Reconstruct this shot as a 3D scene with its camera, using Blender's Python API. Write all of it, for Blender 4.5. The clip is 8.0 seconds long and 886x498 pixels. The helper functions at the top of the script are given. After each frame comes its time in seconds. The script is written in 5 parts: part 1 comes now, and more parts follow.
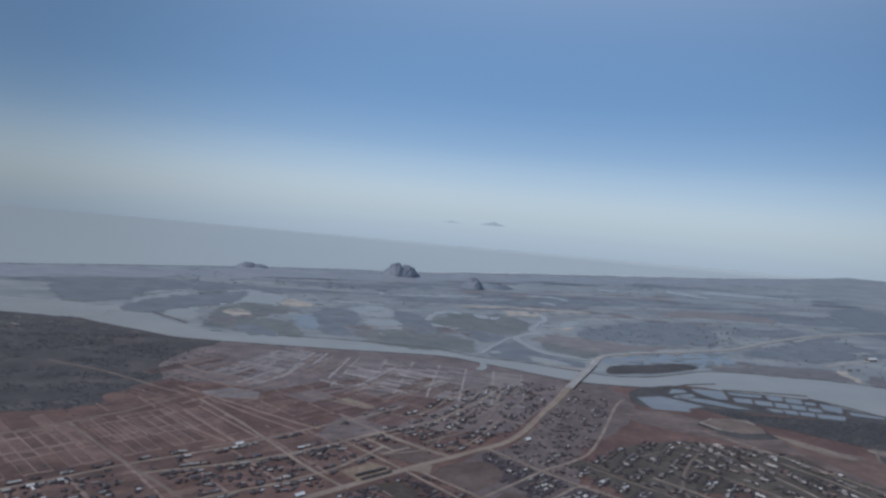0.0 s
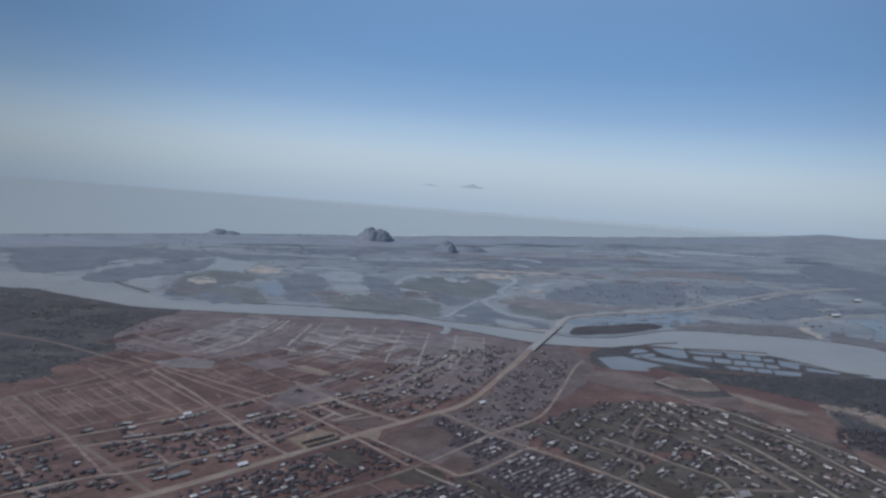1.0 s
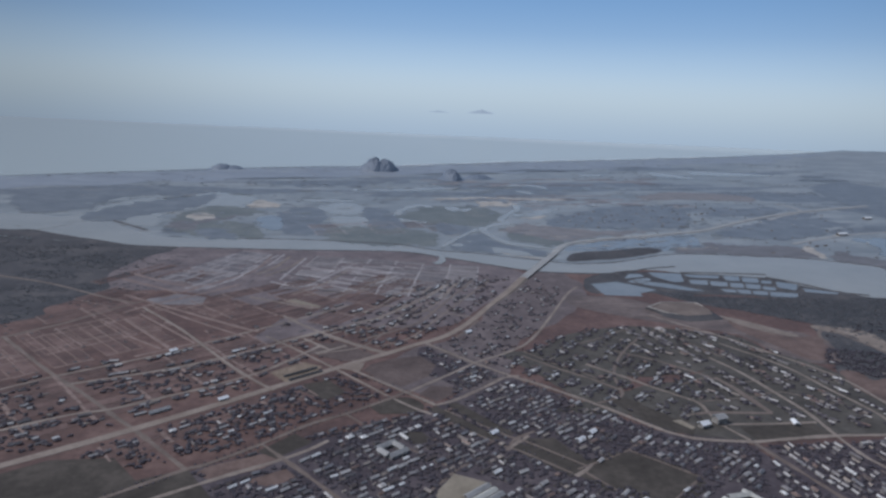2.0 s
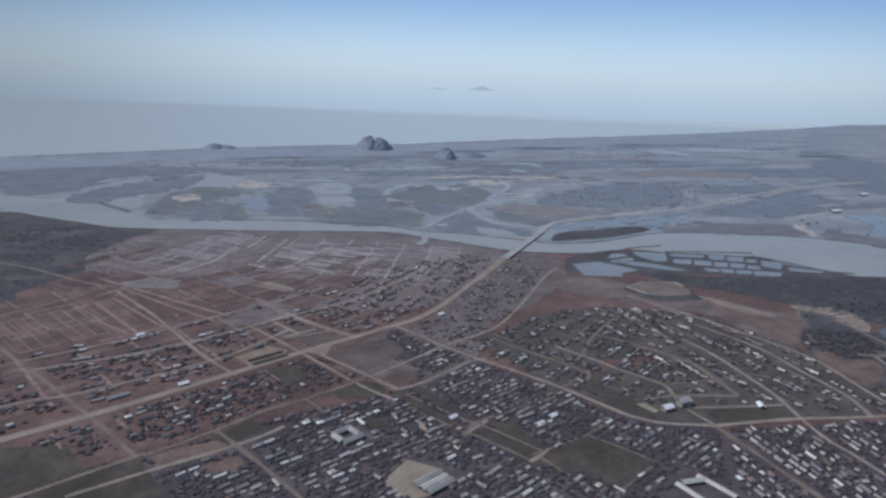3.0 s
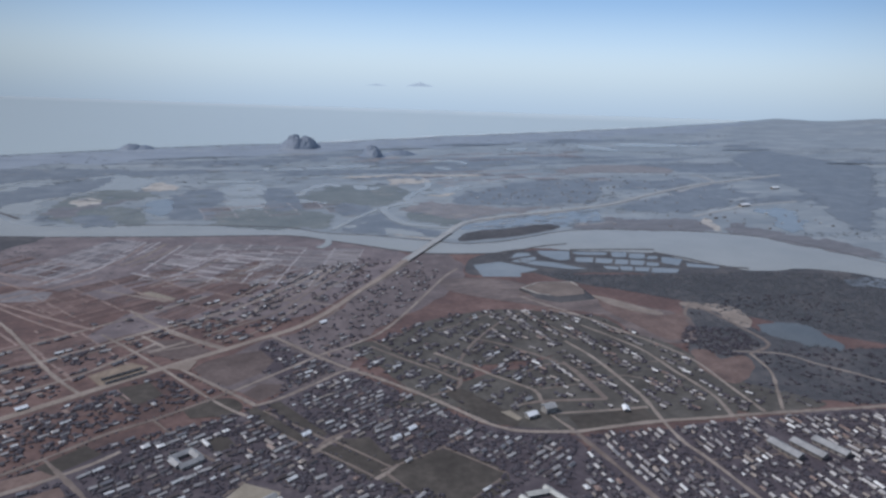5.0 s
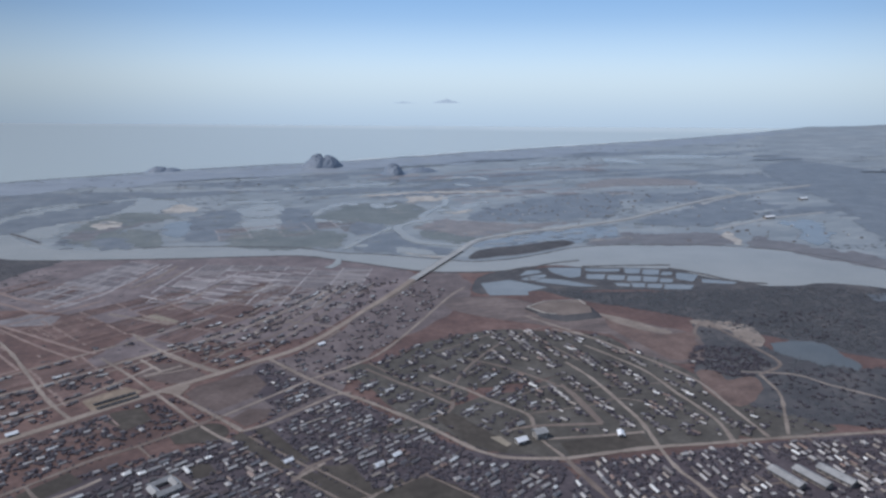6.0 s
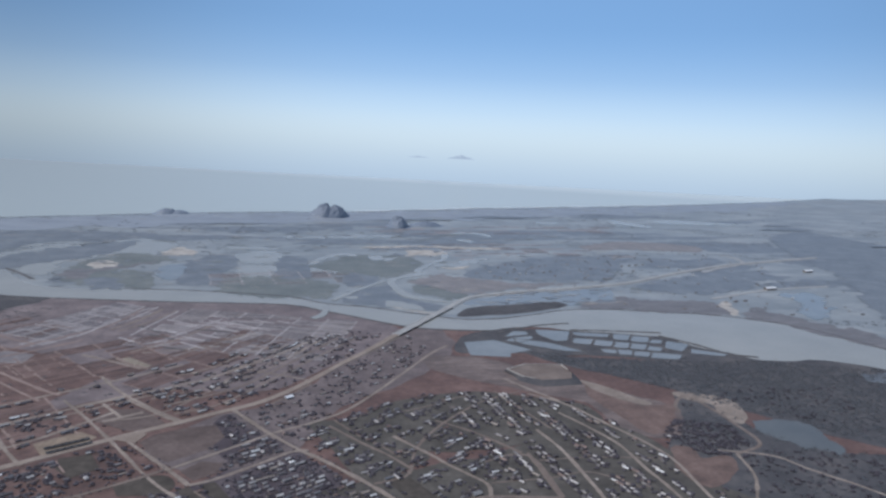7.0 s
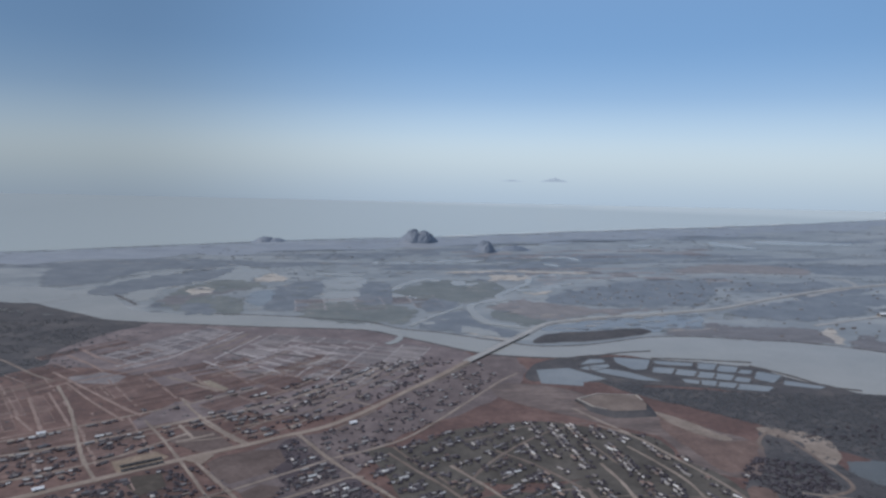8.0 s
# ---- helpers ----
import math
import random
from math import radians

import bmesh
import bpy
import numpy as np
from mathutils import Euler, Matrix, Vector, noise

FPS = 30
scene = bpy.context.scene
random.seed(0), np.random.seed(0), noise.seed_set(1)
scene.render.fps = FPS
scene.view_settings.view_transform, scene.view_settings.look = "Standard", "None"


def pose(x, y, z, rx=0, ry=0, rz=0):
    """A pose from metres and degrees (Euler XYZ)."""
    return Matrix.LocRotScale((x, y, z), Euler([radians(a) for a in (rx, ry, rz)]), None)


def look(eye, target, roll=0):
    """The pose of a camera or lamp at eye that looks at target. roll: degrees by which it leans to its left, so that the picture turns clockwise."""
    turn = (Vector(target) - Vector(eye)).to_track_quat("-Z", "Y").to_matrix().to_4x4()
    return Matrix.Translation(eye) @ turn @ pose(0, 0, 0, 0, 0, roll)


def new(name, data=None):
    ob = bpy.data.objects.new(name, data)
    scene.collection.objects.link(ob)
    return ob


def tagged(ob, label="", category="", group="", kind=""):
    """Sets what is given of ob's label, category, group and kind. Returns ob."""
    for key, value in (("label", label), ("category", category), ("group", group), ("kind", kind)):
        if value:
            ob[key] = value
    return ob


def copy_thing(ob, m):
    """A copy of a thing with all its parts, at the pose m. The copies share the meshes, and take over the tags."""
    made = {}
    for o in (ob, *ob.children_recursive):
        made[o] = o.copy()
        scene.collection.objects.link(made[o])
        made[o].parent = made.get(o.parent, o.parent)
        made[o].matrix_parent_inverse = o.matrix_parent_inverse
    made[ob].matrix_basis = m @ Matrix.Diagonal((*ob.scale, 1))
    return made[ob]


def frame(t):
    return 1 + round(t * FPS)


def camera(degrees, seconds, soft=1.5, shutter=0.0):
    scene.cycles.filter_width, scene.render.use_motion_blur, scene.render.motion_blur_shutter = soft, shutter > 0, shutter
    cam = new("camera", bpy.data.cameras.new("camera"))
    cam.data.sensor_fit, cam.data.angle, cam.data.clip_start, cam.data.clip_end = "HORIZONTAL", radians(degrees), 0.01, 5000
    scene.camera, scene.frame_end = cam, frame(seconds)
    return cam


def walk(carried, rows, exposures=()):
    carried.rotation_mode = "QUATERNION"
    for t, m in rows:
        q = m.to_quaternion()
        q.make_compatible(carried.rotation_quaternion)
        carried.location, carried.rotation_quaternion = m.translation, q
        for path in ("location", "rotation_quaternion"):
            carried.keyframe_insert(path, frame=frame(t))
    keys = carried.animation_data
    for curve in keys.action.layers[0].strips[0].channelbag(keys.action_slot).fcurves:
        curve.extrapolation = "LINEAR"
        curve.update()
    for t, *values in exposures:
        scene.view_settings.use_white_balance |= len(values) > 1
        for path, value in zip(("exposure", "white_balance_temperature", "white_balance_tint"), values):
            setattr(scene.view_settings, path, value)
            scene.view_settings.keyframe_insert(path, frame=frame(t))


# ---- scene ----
# ---- the camera ----
cam = camera(66.63, 8.0, soft=2.6)
PATH = [
    (0.0, (0.00, 0.00, 232.00), (22.892, 97.198, 226.656), 5.11),
    (0.1, (3.59, 0.14, 232.39), (25.054, 97.350, 222.887), 4.92),
    (0.2, (7.18, 0.29, 232.78), (30.459, 96.714, 220.149), 4.73),
    (0.3, (10.77, 0.42, 233.17), (34.537, 96.737, 220.571), 4.55),
    (0.5, (17.98, 0.69, 233.95), (42.862, 96.939, 223.177), 4.17),
    (1.0, (36.05, 1.28, 235.87), (61.522, 97.398, 225.261), 4.28),
    (1.5, (54.21, 1.78, 237.76), (81.487, 96.827, 222.826), 3.47),
    (1.7, (61.51, 1.96, 238.51), (87.342, 96.910, 220.705), 3.19),
    (2.8, (101.90, 2.66, 242.55), (122.687, 97.275, 217.712), 1.65),
    (3.0, (109.29, 2.75, 243.27), (131.708, 97.061, 218.728), 2.06),
    (3.5, (127.85, 2.88, 245.04), (153.156, 96.670, 221.309), 1.86),
    (4.0, (146.49, 2.93, 246.79), (174.951, 95.226, 220.883), 2.05),
    (4.5, (165.24, 2.88, 248.52), (197.381, 93.974, 222.644), 2.76),
    (4.7, (172.76, 2.84, 249.20), (203.861, 94.324, 223.438), 2.44),
    (5.8, (214.43, 2.34, 252.86), (239.772, 96.423, 230.380), 0.73),
    (6.0, (222.05, 2.20, 253.51), (246.548, 96.421, 230.662), 0.42),
    (6.5, (241.18, 1.79, 255.12), (266.629, 95.845, 232.636), 0.46),
    (6.8, (252.71, 1.50, 256.07), (275.852, 96.377, 234.579), 0.70),
    (7.0, (260.41, 1.28, 256.70), (283.015, 97.517, 241.594), 2.96),
    (7.2, (268.12, 1.06, 257.32), (290.555, 97.955, 246.951), 3.43),
    (7.3, (271.99, 0.94, 257.63), (293.205, 98.238, 248.544), 3.67),
    (7.5, (279.73, 0.69, 258.25), (296.355, 99.008, 250.695), 4.14),
    (7.8, (291.37, 0.29, 259.16), (301.757, 99.080, 247.657), 2.39),
    (8.0, (299.15, 0.00, 259.77), (307.185, 98.941, 247.651), 1.22),
]

EXPOSURES = [(0.0, 0.0, 6230, 12), (1.7, 0.02, 6080, 12.5), (2.8, 0.20, 6070, 12.5), (4.7, 0.33, 6090, 12.5), (5.8, 0.38, 6090, 12), (6.8, 0.44, 6120, 12), (7.2, 0.38, 6200, 12), (8.0, 0.22, 6320, 12)]
walk(cam, [(t, look(eye, target, roll)) for t, eye, target, roll in PATH], EXPOSURES)

# ---- sky and sun ----
SUN_AZ, SUN_EL = radians(-75), radians(50)  # from +y towards +x
world = bpy.data.worlds.new("hazy_sky")
scene.world = world
world.use_nodes = True
wn, wl = world.node_tree.nodes, world.node_tree.links
wn.clear()
sky = wn.new("ShaderNodeTexSky")
sky.sky_type, sky.sun_disc = "NISHITA", False
sky.sun_elevation, sky.sun_rotation = SUN_EL, SUN_AZ
sky.altitude, sky.air_density, sky.dust_density, sky.ozone_density = 250, 1.2, 2.5, 1.5
coord = wn.new("ShaderNodeTexCoord")
split = wn.new("ShaderNodeSeparateXYZ")
wl.new(coord.outputs["Generated"], split.inputs[0])
height = wn.new("ShaderNodeMapRange")
height.inputs["From Min"].default_value, height.inputs["From Max"].default_value = -0.2, 0.6
wl.new(split.outputs["Z"], height.inputs["Value"])
haze = wn.new("ShaderNodeValToRGB")
haze.color_ramp.interpolation = "B_SPLINE"
wl.new(height.outputs[0], haze.inputs[0])
HAZE = [(-0.2, (0.22, 0.28, 0.36)), (-0.085, (0.319, 0.413, 0.517)), (-0.05, (0.387, 0.492, 0.594)), (-0.02, (0.442, 0.546, 0.629)), (0.012, (0.536, 0.638, 0.68)),
        (0.05, (0.455, 0.606, 0.735)), (0.1, (0.245, 0.41, 0.635)), (0.17, (0.145, 0.3, 0.54)), (0.3, (0.16, 0.29, 0.5)), (0.6, (0.46, 0.54, 0.68))]
ramp = haze.color_ramp.elements
while len(ramp) < len(HAZE):
    ramp.new(0.5)
for stop, (z, c) in zip(ramp, HAZE):
    stop.position, stop.color = (z + 0.2) / 0.8, (*c, 1)
sky_level = wn.new("ShaderNodeVectorMath")
sky_level.operation = "SCALE"
sky_level.inputs["Scale"].default_value = 0.09
wl.new(sky.outputs[0], sky_level.inputs[0])
mix_sky = wn.new("ShaderNodeMix")
mix_sky.data_type = "RGBA"
mix_sky.inputs["Factor"].default_value = 0.88
wl.new(sky_level.outputs[0], mix_sky.inputs["A"])
wl.new(haze.outputs[0], mix_sky.inputs["B"])
# brightest over the sea to the north, deepening evenly to both sides
north = wn.new("ShaderNodeVectorMath")
north.operation = "DOT_PRODUCT"
north.inputs[1].default_value = (0.37, 0.929, 0.0)
wl.new(coord.outputs["Generated"], north.inputs[0])
deeper = wn.new("ShaderNodeMapRange")
deeper.interpolation_type = "SMOOTHSTEP"
deeper.inputs["From Min"].default_value, deeper.inputs["From Max"].default_value = 0.72, 1.0
deeper.inputs["To Min"].default_value, deeper.inputs["To Max"].default_value = 0.61, 1.0
wl.new(north.outputs["Value"], deeper.inputs["Value"])
dimmed = wn.new("ShaderNodeVectorMath")
dimmed.operation = "SCALE"
wl.new(mix_sky.outputs["Result"], dimmed.inputs[0])
wl.new(deeper.outputs[0], dimmed.inputs["Scale"])
back = wn.new("ShaderNodeBackground")
back.inputs["Strength"].default_value = 1.0
wl.new(dimmed.outputs[0], back.inputs[0])
out = wn.new("ShaderNodeOutputWorld")
wl.new(back.outputs[0], out.inputs[0])

sun = new("sun", bpy.data.lights.new("sun", "SUN"))
sun.data.energy, sun.data.angle, sun.data.color = 2.25, radians(3.0), (1.0, 0.96, 0.92)
sun_way = Vector((math.sin(SUN_AZ) * math.cos(SUN_EL), math.cos(SUN_AZ) * math.cos(SUN_EL), math.sin(SUN_EL)))
sun.matrix_world = look(sun_way * 500, (0, 0, 0))


# ---- materials ----
def surface(name, colors, sizes=(60, 7), rough=0.6, bump=0.3, per="", metal=0.0, stretch=(1, 1, 1), spread=0.5, ior=1.45):
    """Earth, water, leaves, roofs: colours (dark, middle, light) driven by a broad and a fine noise at real size, with bump.
    per: "object" or "island" shifts the tone from piece to piece."""
    m = bpy.data.materials.new(name)
    m.use_nodes = True
    n, ln = m.node_tree.nodes, m.node_tree.links
    shader = n["Principled BSDF"]
    place = n.new("ShaderNodeNewGeometry")
    lay = n.new("ShaderNodeVectorMath")
    lay.operation = "MULTIPLY"
    lay.inputs[1].default_value = stretch
    ln.new(place.outputs["Position"], lay.inputs[0])
    tones = []
    for size, detail in zip(sizes, (5, 4)):
        tone = n.new("ShaderNodeTexNoise")
        tone.inputs["Scale"].default_value, tone.inputs["Detail"].default_value = 1 / size, detail
        tone.inputs["Roughness"].default_value = 0.62
        ln.new(lay.outputs[0], tone.inputs["Vector"])
        tones.append(tone.outputs["Fac"])
    both = n.new("ShaderNodeMath")
    both.operation = "MULTIPLY_ADD"
    ln.new(tones[0], both.inputs[0])
    both.inputs[1].default_value = 1.3
    fine = n.new("ShaderNodeMath")
    fine.operation = "MULTIPLY_ADD"
    fine.inputs[1].default_value, fine.inputs[2].default_value = 0.7, -0.5
    ln.new(tones[1], fine.inputs[0])
    ln.new(fine.outputs[0], both.inputs[2])
    value = both.outputs[0]
    if per:
        kind = n.new("ShaderNodeObjectInfo") if per == "object" else place
        shift = n.new("ShaderNodeMath")
        shift.operation = "MULTIPLY_ADD"
        shift.inputs[1].default_value = spread
        ln.new(kind.outputs["Random"] if per == "object" else kind.outputs["Random Per Island"], shift.inputs[0])
        less = n.new("ShaderNodeMath")
        less.operation = "SUBTRACT"
        less.inputs[1].default_value = spread / 2
        ln.new(value, less.inputs[0])
        ln.new(less.outputs[0], shift.inputs[2])
        value = shift.outputs[0]
    shades = n.new("ShaderNodeValToRGB")
    stops = shades.color_ramp.elements
    while len(stops) < len(colors):
        stops.new(0.5)
    for k, (stop, c) in enumerate(zip(stops, colors)):
        stop.position, stop.color = 0.22 + 0.56 * k / max(1, len(colors) - 1), (*c, 1)
    ln.new(value, shades.inputs[0])
    ln.new(shades.outputs[0], shader.inputs["Base Color"])
    shader.inputs["Roughness"].default_value, shader.inputs["Metallic"].default_value = rough, metal
    shader.inputs["IOR"].default_value = ior
    if bump:
        relief = n.new("ShaderNodeBump")
        relief.inputs["Strength"].default_value, relief.inputs["Distance"].default_value = bump, sizes[1] * 0.1
        ln.new(tones[1], relief.inputs["Height"])
        ln.new(relief.outputs[0], shader.inputs["Normal"])
    return m


def roofing(name, per):
    """Sheet metal, rust, tile and thatch: one tone a roof, streaked."""
    m = surface(name, [(0.5, 0.5, 0.5), (1, 1, 1)], sizes=(5, 1.2), rough=0.42, bump=0.15)
    n, ln = m.node_tree.nodes, m.node_tree.links
    shader = n["Principled BSDF"]
    info = n.new("ShaderNodeObjectInfo") if per == "object" else n.new("ShaderNodeNewGeometry")
    pick = n.new("ShaderNodeValToRGB")
    pick.color_ramp.interpolation = "CONSTANT"
    tones = [(0.0, (0.17, 0.152, 0.152)), (0.14, (0.30, 0.275, 0.27)), (0.28, (0.13, 0.10, 0.092)), (0.36, (0.24, 0.165, 0.138)), (0.45, (0.43, 0.40, 0.385)),
             (0.62, (0.22, 0.212, 0.222)), (0.70, (0.36, 0.30, 0.255)), (0.77, (0.52, 0.488, 0.465)), (0.94, (0.80, 0.785, 0.76))]
    stops = pick.color_ramp.elements
    while len(stops) < len(tones):
        stops.new(0.5)
    for stop, (at, c) in zip(stops, tones):
        stop.position, stop.color = at, (*c, 1)
    ln.new(info.outputs["Random"] if per == "object" else info.outputs["Random Per Island"], pick.inputs[0])
    blend = n.new("ShaderNodeMix")
    blend.data_type, blend.blend_type = "RGBA", "MULTIPLY"
    blend.inputs["Factor"].default_value = 1.0
    ln.new(pick.outputs[0], blend.inputs["A"])
    ln.new(shader.inputs["Base Color"].links[0].from_socket, blend.inputs["B"])
    ln.new(blend.outputs["Result"], shader.inputs["Base Color"])
    return m


EARTH = surface("dry_red_earth", [(0.064, 0.041, 0.037), (0.109, 0.066, 0.057), (0.17, 0.108, 0.093)], sizes=(70, 7), rough=0.65, ior=1.33)
# MARSH: base colour lightened and greyed to stand in for distance haze
MARSH = surface("haze_greyed_marsh", [(0.148, 0.16, 0.165), (0.20, 0.212, 0.216), (0.29, 0.298, 0.293)], sizes=(90, 18), rough=0.45, stretch=(0.4, 1, 1), bump=0.1, ior=1.45)
RED = surface("bare_red_soil", [(0.080, 0.064, 0.060), (0.128, 0.100, 0.092), (0.205, 0.162, 0.146)], sizes=(34, 6), rough=0.65, ior=1.3, stretch=(0.6, 1.5, 1))
GRASS = surface("rough_green_grass", [(0.048, 0.042, 0.038), (0.068, 0.060, 0.053), (0.103, 0.089, 0.078)], sizes=(45, 6), rough=0.75, ior=1.14)
SCRUB = surface("dark_scrub_soil", [(0.055, 0.055, 0.060), (0.076, 0.075, 0.080), (0.112, 0.104, 0.104)], sizes=(48, 7), rough=0.8, ior=1.2)
SAND = surface("pale_sand", [(0.25, 0.225, 0.20), (0.345, 0.315, 0.28), (0.44, 0.405, 0.36)], sizes=(25, 4))
DUST = surface("dusty_road", [(0.15, 0.122, 0.103), (0.22, 0.182, 0.155), (0.30, 0.253, 0.218)], sizes=(45, 5), rough=0.75, ior=1.3)
TRACK = surface("earth_street", [(0.105, 0.079, 0.066), (0.145, 0.112, 0.093), (0.195, 0.155, 0.13)], sizes=(25, 3), rough=0.7)
TARMAC = surface("worn_tarmac", [(0.175, 0.138, 0.115), (0.225, 0.184, 0.155), (0.28, 0.232, 0.198)], sizes=(30, 3), rough=0.75, ior=1.3)
LINE = surface("reddish_field_bank", [(0.165, 0.119, 0.103), (0.215, 0.158, 0.138), (0.275, 0.206, 0.18)], sizes=(20, 3), rough=0.7, ior=1.3)
PALE_LINE = surface("pale_field_strip", [(0.235, 0.215, 0.214), (0.315, 0.29, 0.287), (0.40, 0.375, 0.368)], sizes=(14, 3), rough=0.6, ior=1.3)
FIELD = surface("fallow_field", [(0.075, 0.048, 0.043), (0.12, 0.076, 0.067), (0.175, 0.116, 0.102)], sizes=(35, 5), rough=0.65, per="object", spread=0.32, ior=1.33)
PADDY = surface("wet_paddy", [(0.105, 0.088, 0.088), (0.165, 0.144, 0.142), (0.26, 0.232, 0.225)], sizes=(35, 5), rough=0.5, per="object", spread=0.6, ior=1.36)
DIKE = surface("mud_bank", [(0.072, 0.071, 0.073), (0.093, 0.091, 0.094), (0.12, 0.116, 0.115)], sizes=(20, 3), rough=0.8, ior=1.2)
WATER = surface("river_water", [(0.232, 0.23, 0.212), (0.258, 0.255, 0.235), (0.285, 0.28, 0.258)], sizes=(120, 4), rough=0.25, bump=0.04, ior=1.22)
POND = surface("pond_water", [(0.16, 0.167, 0.165), (0.187, 0.193, 0.19), (0.215, 0.22, 0.213)], sizes=(60, 3), rough=0.2, bump=0.03, ior=1.27)
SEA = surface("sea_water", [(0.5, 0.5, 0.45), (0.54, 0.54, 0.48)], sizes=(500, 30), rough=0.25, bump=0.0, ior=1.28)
n, ln = SEA.node_tree.nodes, SEA.node_tree.links  # haze put into the colour: darker near the beach, paler out at sea
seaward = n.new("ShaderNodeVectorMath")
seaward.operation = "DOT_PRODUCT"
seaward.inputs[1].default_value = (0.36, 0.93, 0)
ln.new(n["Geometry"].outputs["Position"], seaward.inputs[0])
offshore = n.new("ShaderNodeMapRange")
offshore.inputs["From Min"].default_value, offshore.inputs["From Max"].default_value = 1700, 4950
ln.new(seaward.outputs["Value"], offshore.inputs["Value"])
haze_tint = n.new("ShaderNodeValToRGB")
haze_tint.color_ramp.elements.new(0.85).color = (0.42, 0.432, 0.388, 1)
haze_tint.color_ramp.elements[0].color, haze_tint.color_ramp.elements[2].color = (0.40, 0.42, 0.387, 1), (0.525, 0.53, 0.47, 1)
ln.new(offshore.outputs[0], haze_tint.inputs[0])
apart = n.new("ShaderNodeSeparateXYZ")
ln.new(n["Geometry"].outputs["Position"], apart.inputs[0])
west_dim = n.new("ShaderNodeMapRange")  # base colour dimmed westwards, following the dimmer sky there
west_dim.inputs["From Min"].default_value, west_dim.inputs["From Max"].default_value = -1500, 900
west_dim.inputs["To Min"].default_value, west_dim.inputs["To Max"].default_value = 0.82, 1.0
ln.new(apart.outputs["X"], west_dim.inputs["Value"])
dimmed_tint = n.new("ShaderNodeVectorMath")
dimmed_tint.operation = "SCALE"
ln.new(haze_tint.outputs[0], dimmed_tint.inputs[0])
ln.new(west_dim.outputs[0], dimmed_tint.inputs["Scale"])
ln.new(dimmed_tint.outputs[0], n["Principled BSDF"].inputs["Base Color"])
FOAM = surface("surf_foam", [(0.6, 0.6, 0.6), (0.75, 0.75, 0.75), (0.8, 0.8, 0.8)], sizes=(40, 6))
# town leaves: tone raised and blued for the veil of haze
LEAF = surface("tree_leaves", [(0.09, 0.079, 0.086), (0.118, 0.104, 0.111), (0.15, 0.134, 0.14)], sizes=(9, 2), rough=0.55, per="island", spread=0.5)
# haze put into the leaf colour of MANGROVE and CANOPY, palest far off
MANGROVE = surface("haze_greyed_mangrove", [(0.105, 0.107, 0.114), (0.125, 0.127, 0.133), (0.148, 0.15, 0.153)], sizes=(40, 6), rough=0.5, per="island", spread=0.2)
CANOPY = surface("haze_greyed_canopy", [(0.20, 0.213, 0.215), (0.23, 0.243, 0.243), (0.26, 0.27, 0.268)], sizes=(40, 6), rough=0.4, per="island", spread=0.3)
BARK = surface("tree_bark", [(0.06, 0.05, 0.04), (0.10, 0.08, 0.065), (0.14, 0.12, 0.10)], sizes=(3, 0.5))
WALL = surface("house_wall", [(0.16, 0.14, 0.125), (0.27, 0.245, 0.22), (0.42, 0.40, 0.37)], sizes=(6, 1), per="object", spread=0.6)
WALLS = surface("house_walls", [(0.16, 0.14, 0.125), (0.27, 0.245, 0.22), (0.42, 0.40, 0.37)], sizes=(6, 1), per="island", spread=0.6)
ROOF, ROOFS = roofing("house_roof", "object"), roofing("house_roofs", "island")
WHITE_ROOF = surface("white_sheet_roof", [(0.62, 0.62, 0.62), (0.72, 0.72, 0.72), (0.8, 0.8, 0.8)], sizes=(8, 1.5), rough=0.35)
PALE_ROOF = surface("pale_sheet_roof", [(0.34, 0.33, 0.30), (0.42, 0.41, 0.375), (0.50, 0.49, 0.45)], sizes=(10, 1.5), rough=0.45)
GREY_ROOF = surface("grey_sheet_roof", [(0.19, 0.186, 0.184), (0.26, 0.255, 0.25), (0.34, 0.332, 0.325)], sizes=(10, 1.5), rough=0.5)
CONCRETE = surface("bridge_concrete", [(0.40, 0.375, 0.355), (0.46, 0.435, 0.41), (0.52, 0.49, 0.46)], sizes=(15, 2))
DARK_POND = surface("dark_pond_water", [(0.085, 0.092, 0.095), (0.10, 0.107, 0.109), (0.12, 0.125, 0.125)], sizes=(60, 3), rough=0.25, bump=0.03, ior=1.2)
PINK = surface("pale_pink_earth", [(0.135, 0.12, 0.115), (0.18, 0.16, 0.152), (0.235, 0.21, 0.198)], sizes=(40, 6), rough=0.5)
BRICK_EARTH = surface("brick_red_earth", [(0.088, 0.062, 0.054), (0.132, 0.09, 0.077), (0.185, 0.13, 0.111)], sizes=(22, 4), rough=0.65, ior=1.3)
LAWN = surface("quarter_lawn", [(0.058, 0.053, 0.048), (0.082, 0.075, 0.067), (0.118, 0.107, 0.096)], sizes=(40, 6), rough=0.7, ior=1.18)
YARD = surface("dim_yard_soil", [(0.085, 0.068, 0.068), (0.122, 0.099, 0.098), (0.175, 0.143, 0.139)], sizes=(24, 4), rough=0.7, ior=1.3)
BANK_SOIL = surface("trodden_bank_soil", [(0.1, 0.094, 0.096), (0.134, 0.126, 0.129), (0.18, 0.17, 0.172)], sizes=(26, 5), rough=0.55, stretch=(0.6, 1.4, 1))
BROWN = surface("bare_brown_field", [(0.074, 0.056, 0.051), (0.105, 0.080, 0.073), (0.145, 0.112, 0.103)], sizes=(30, 5), rough=0.7, ior=1.25)
GARDEN = surface("garden_soil", [(0.058, 0.049, 0.055), (0.081, 0.069, 0.077), (0.122, 0.104, 0.109)], sizes=(30, 4), rough=0.75, ior=1.12)
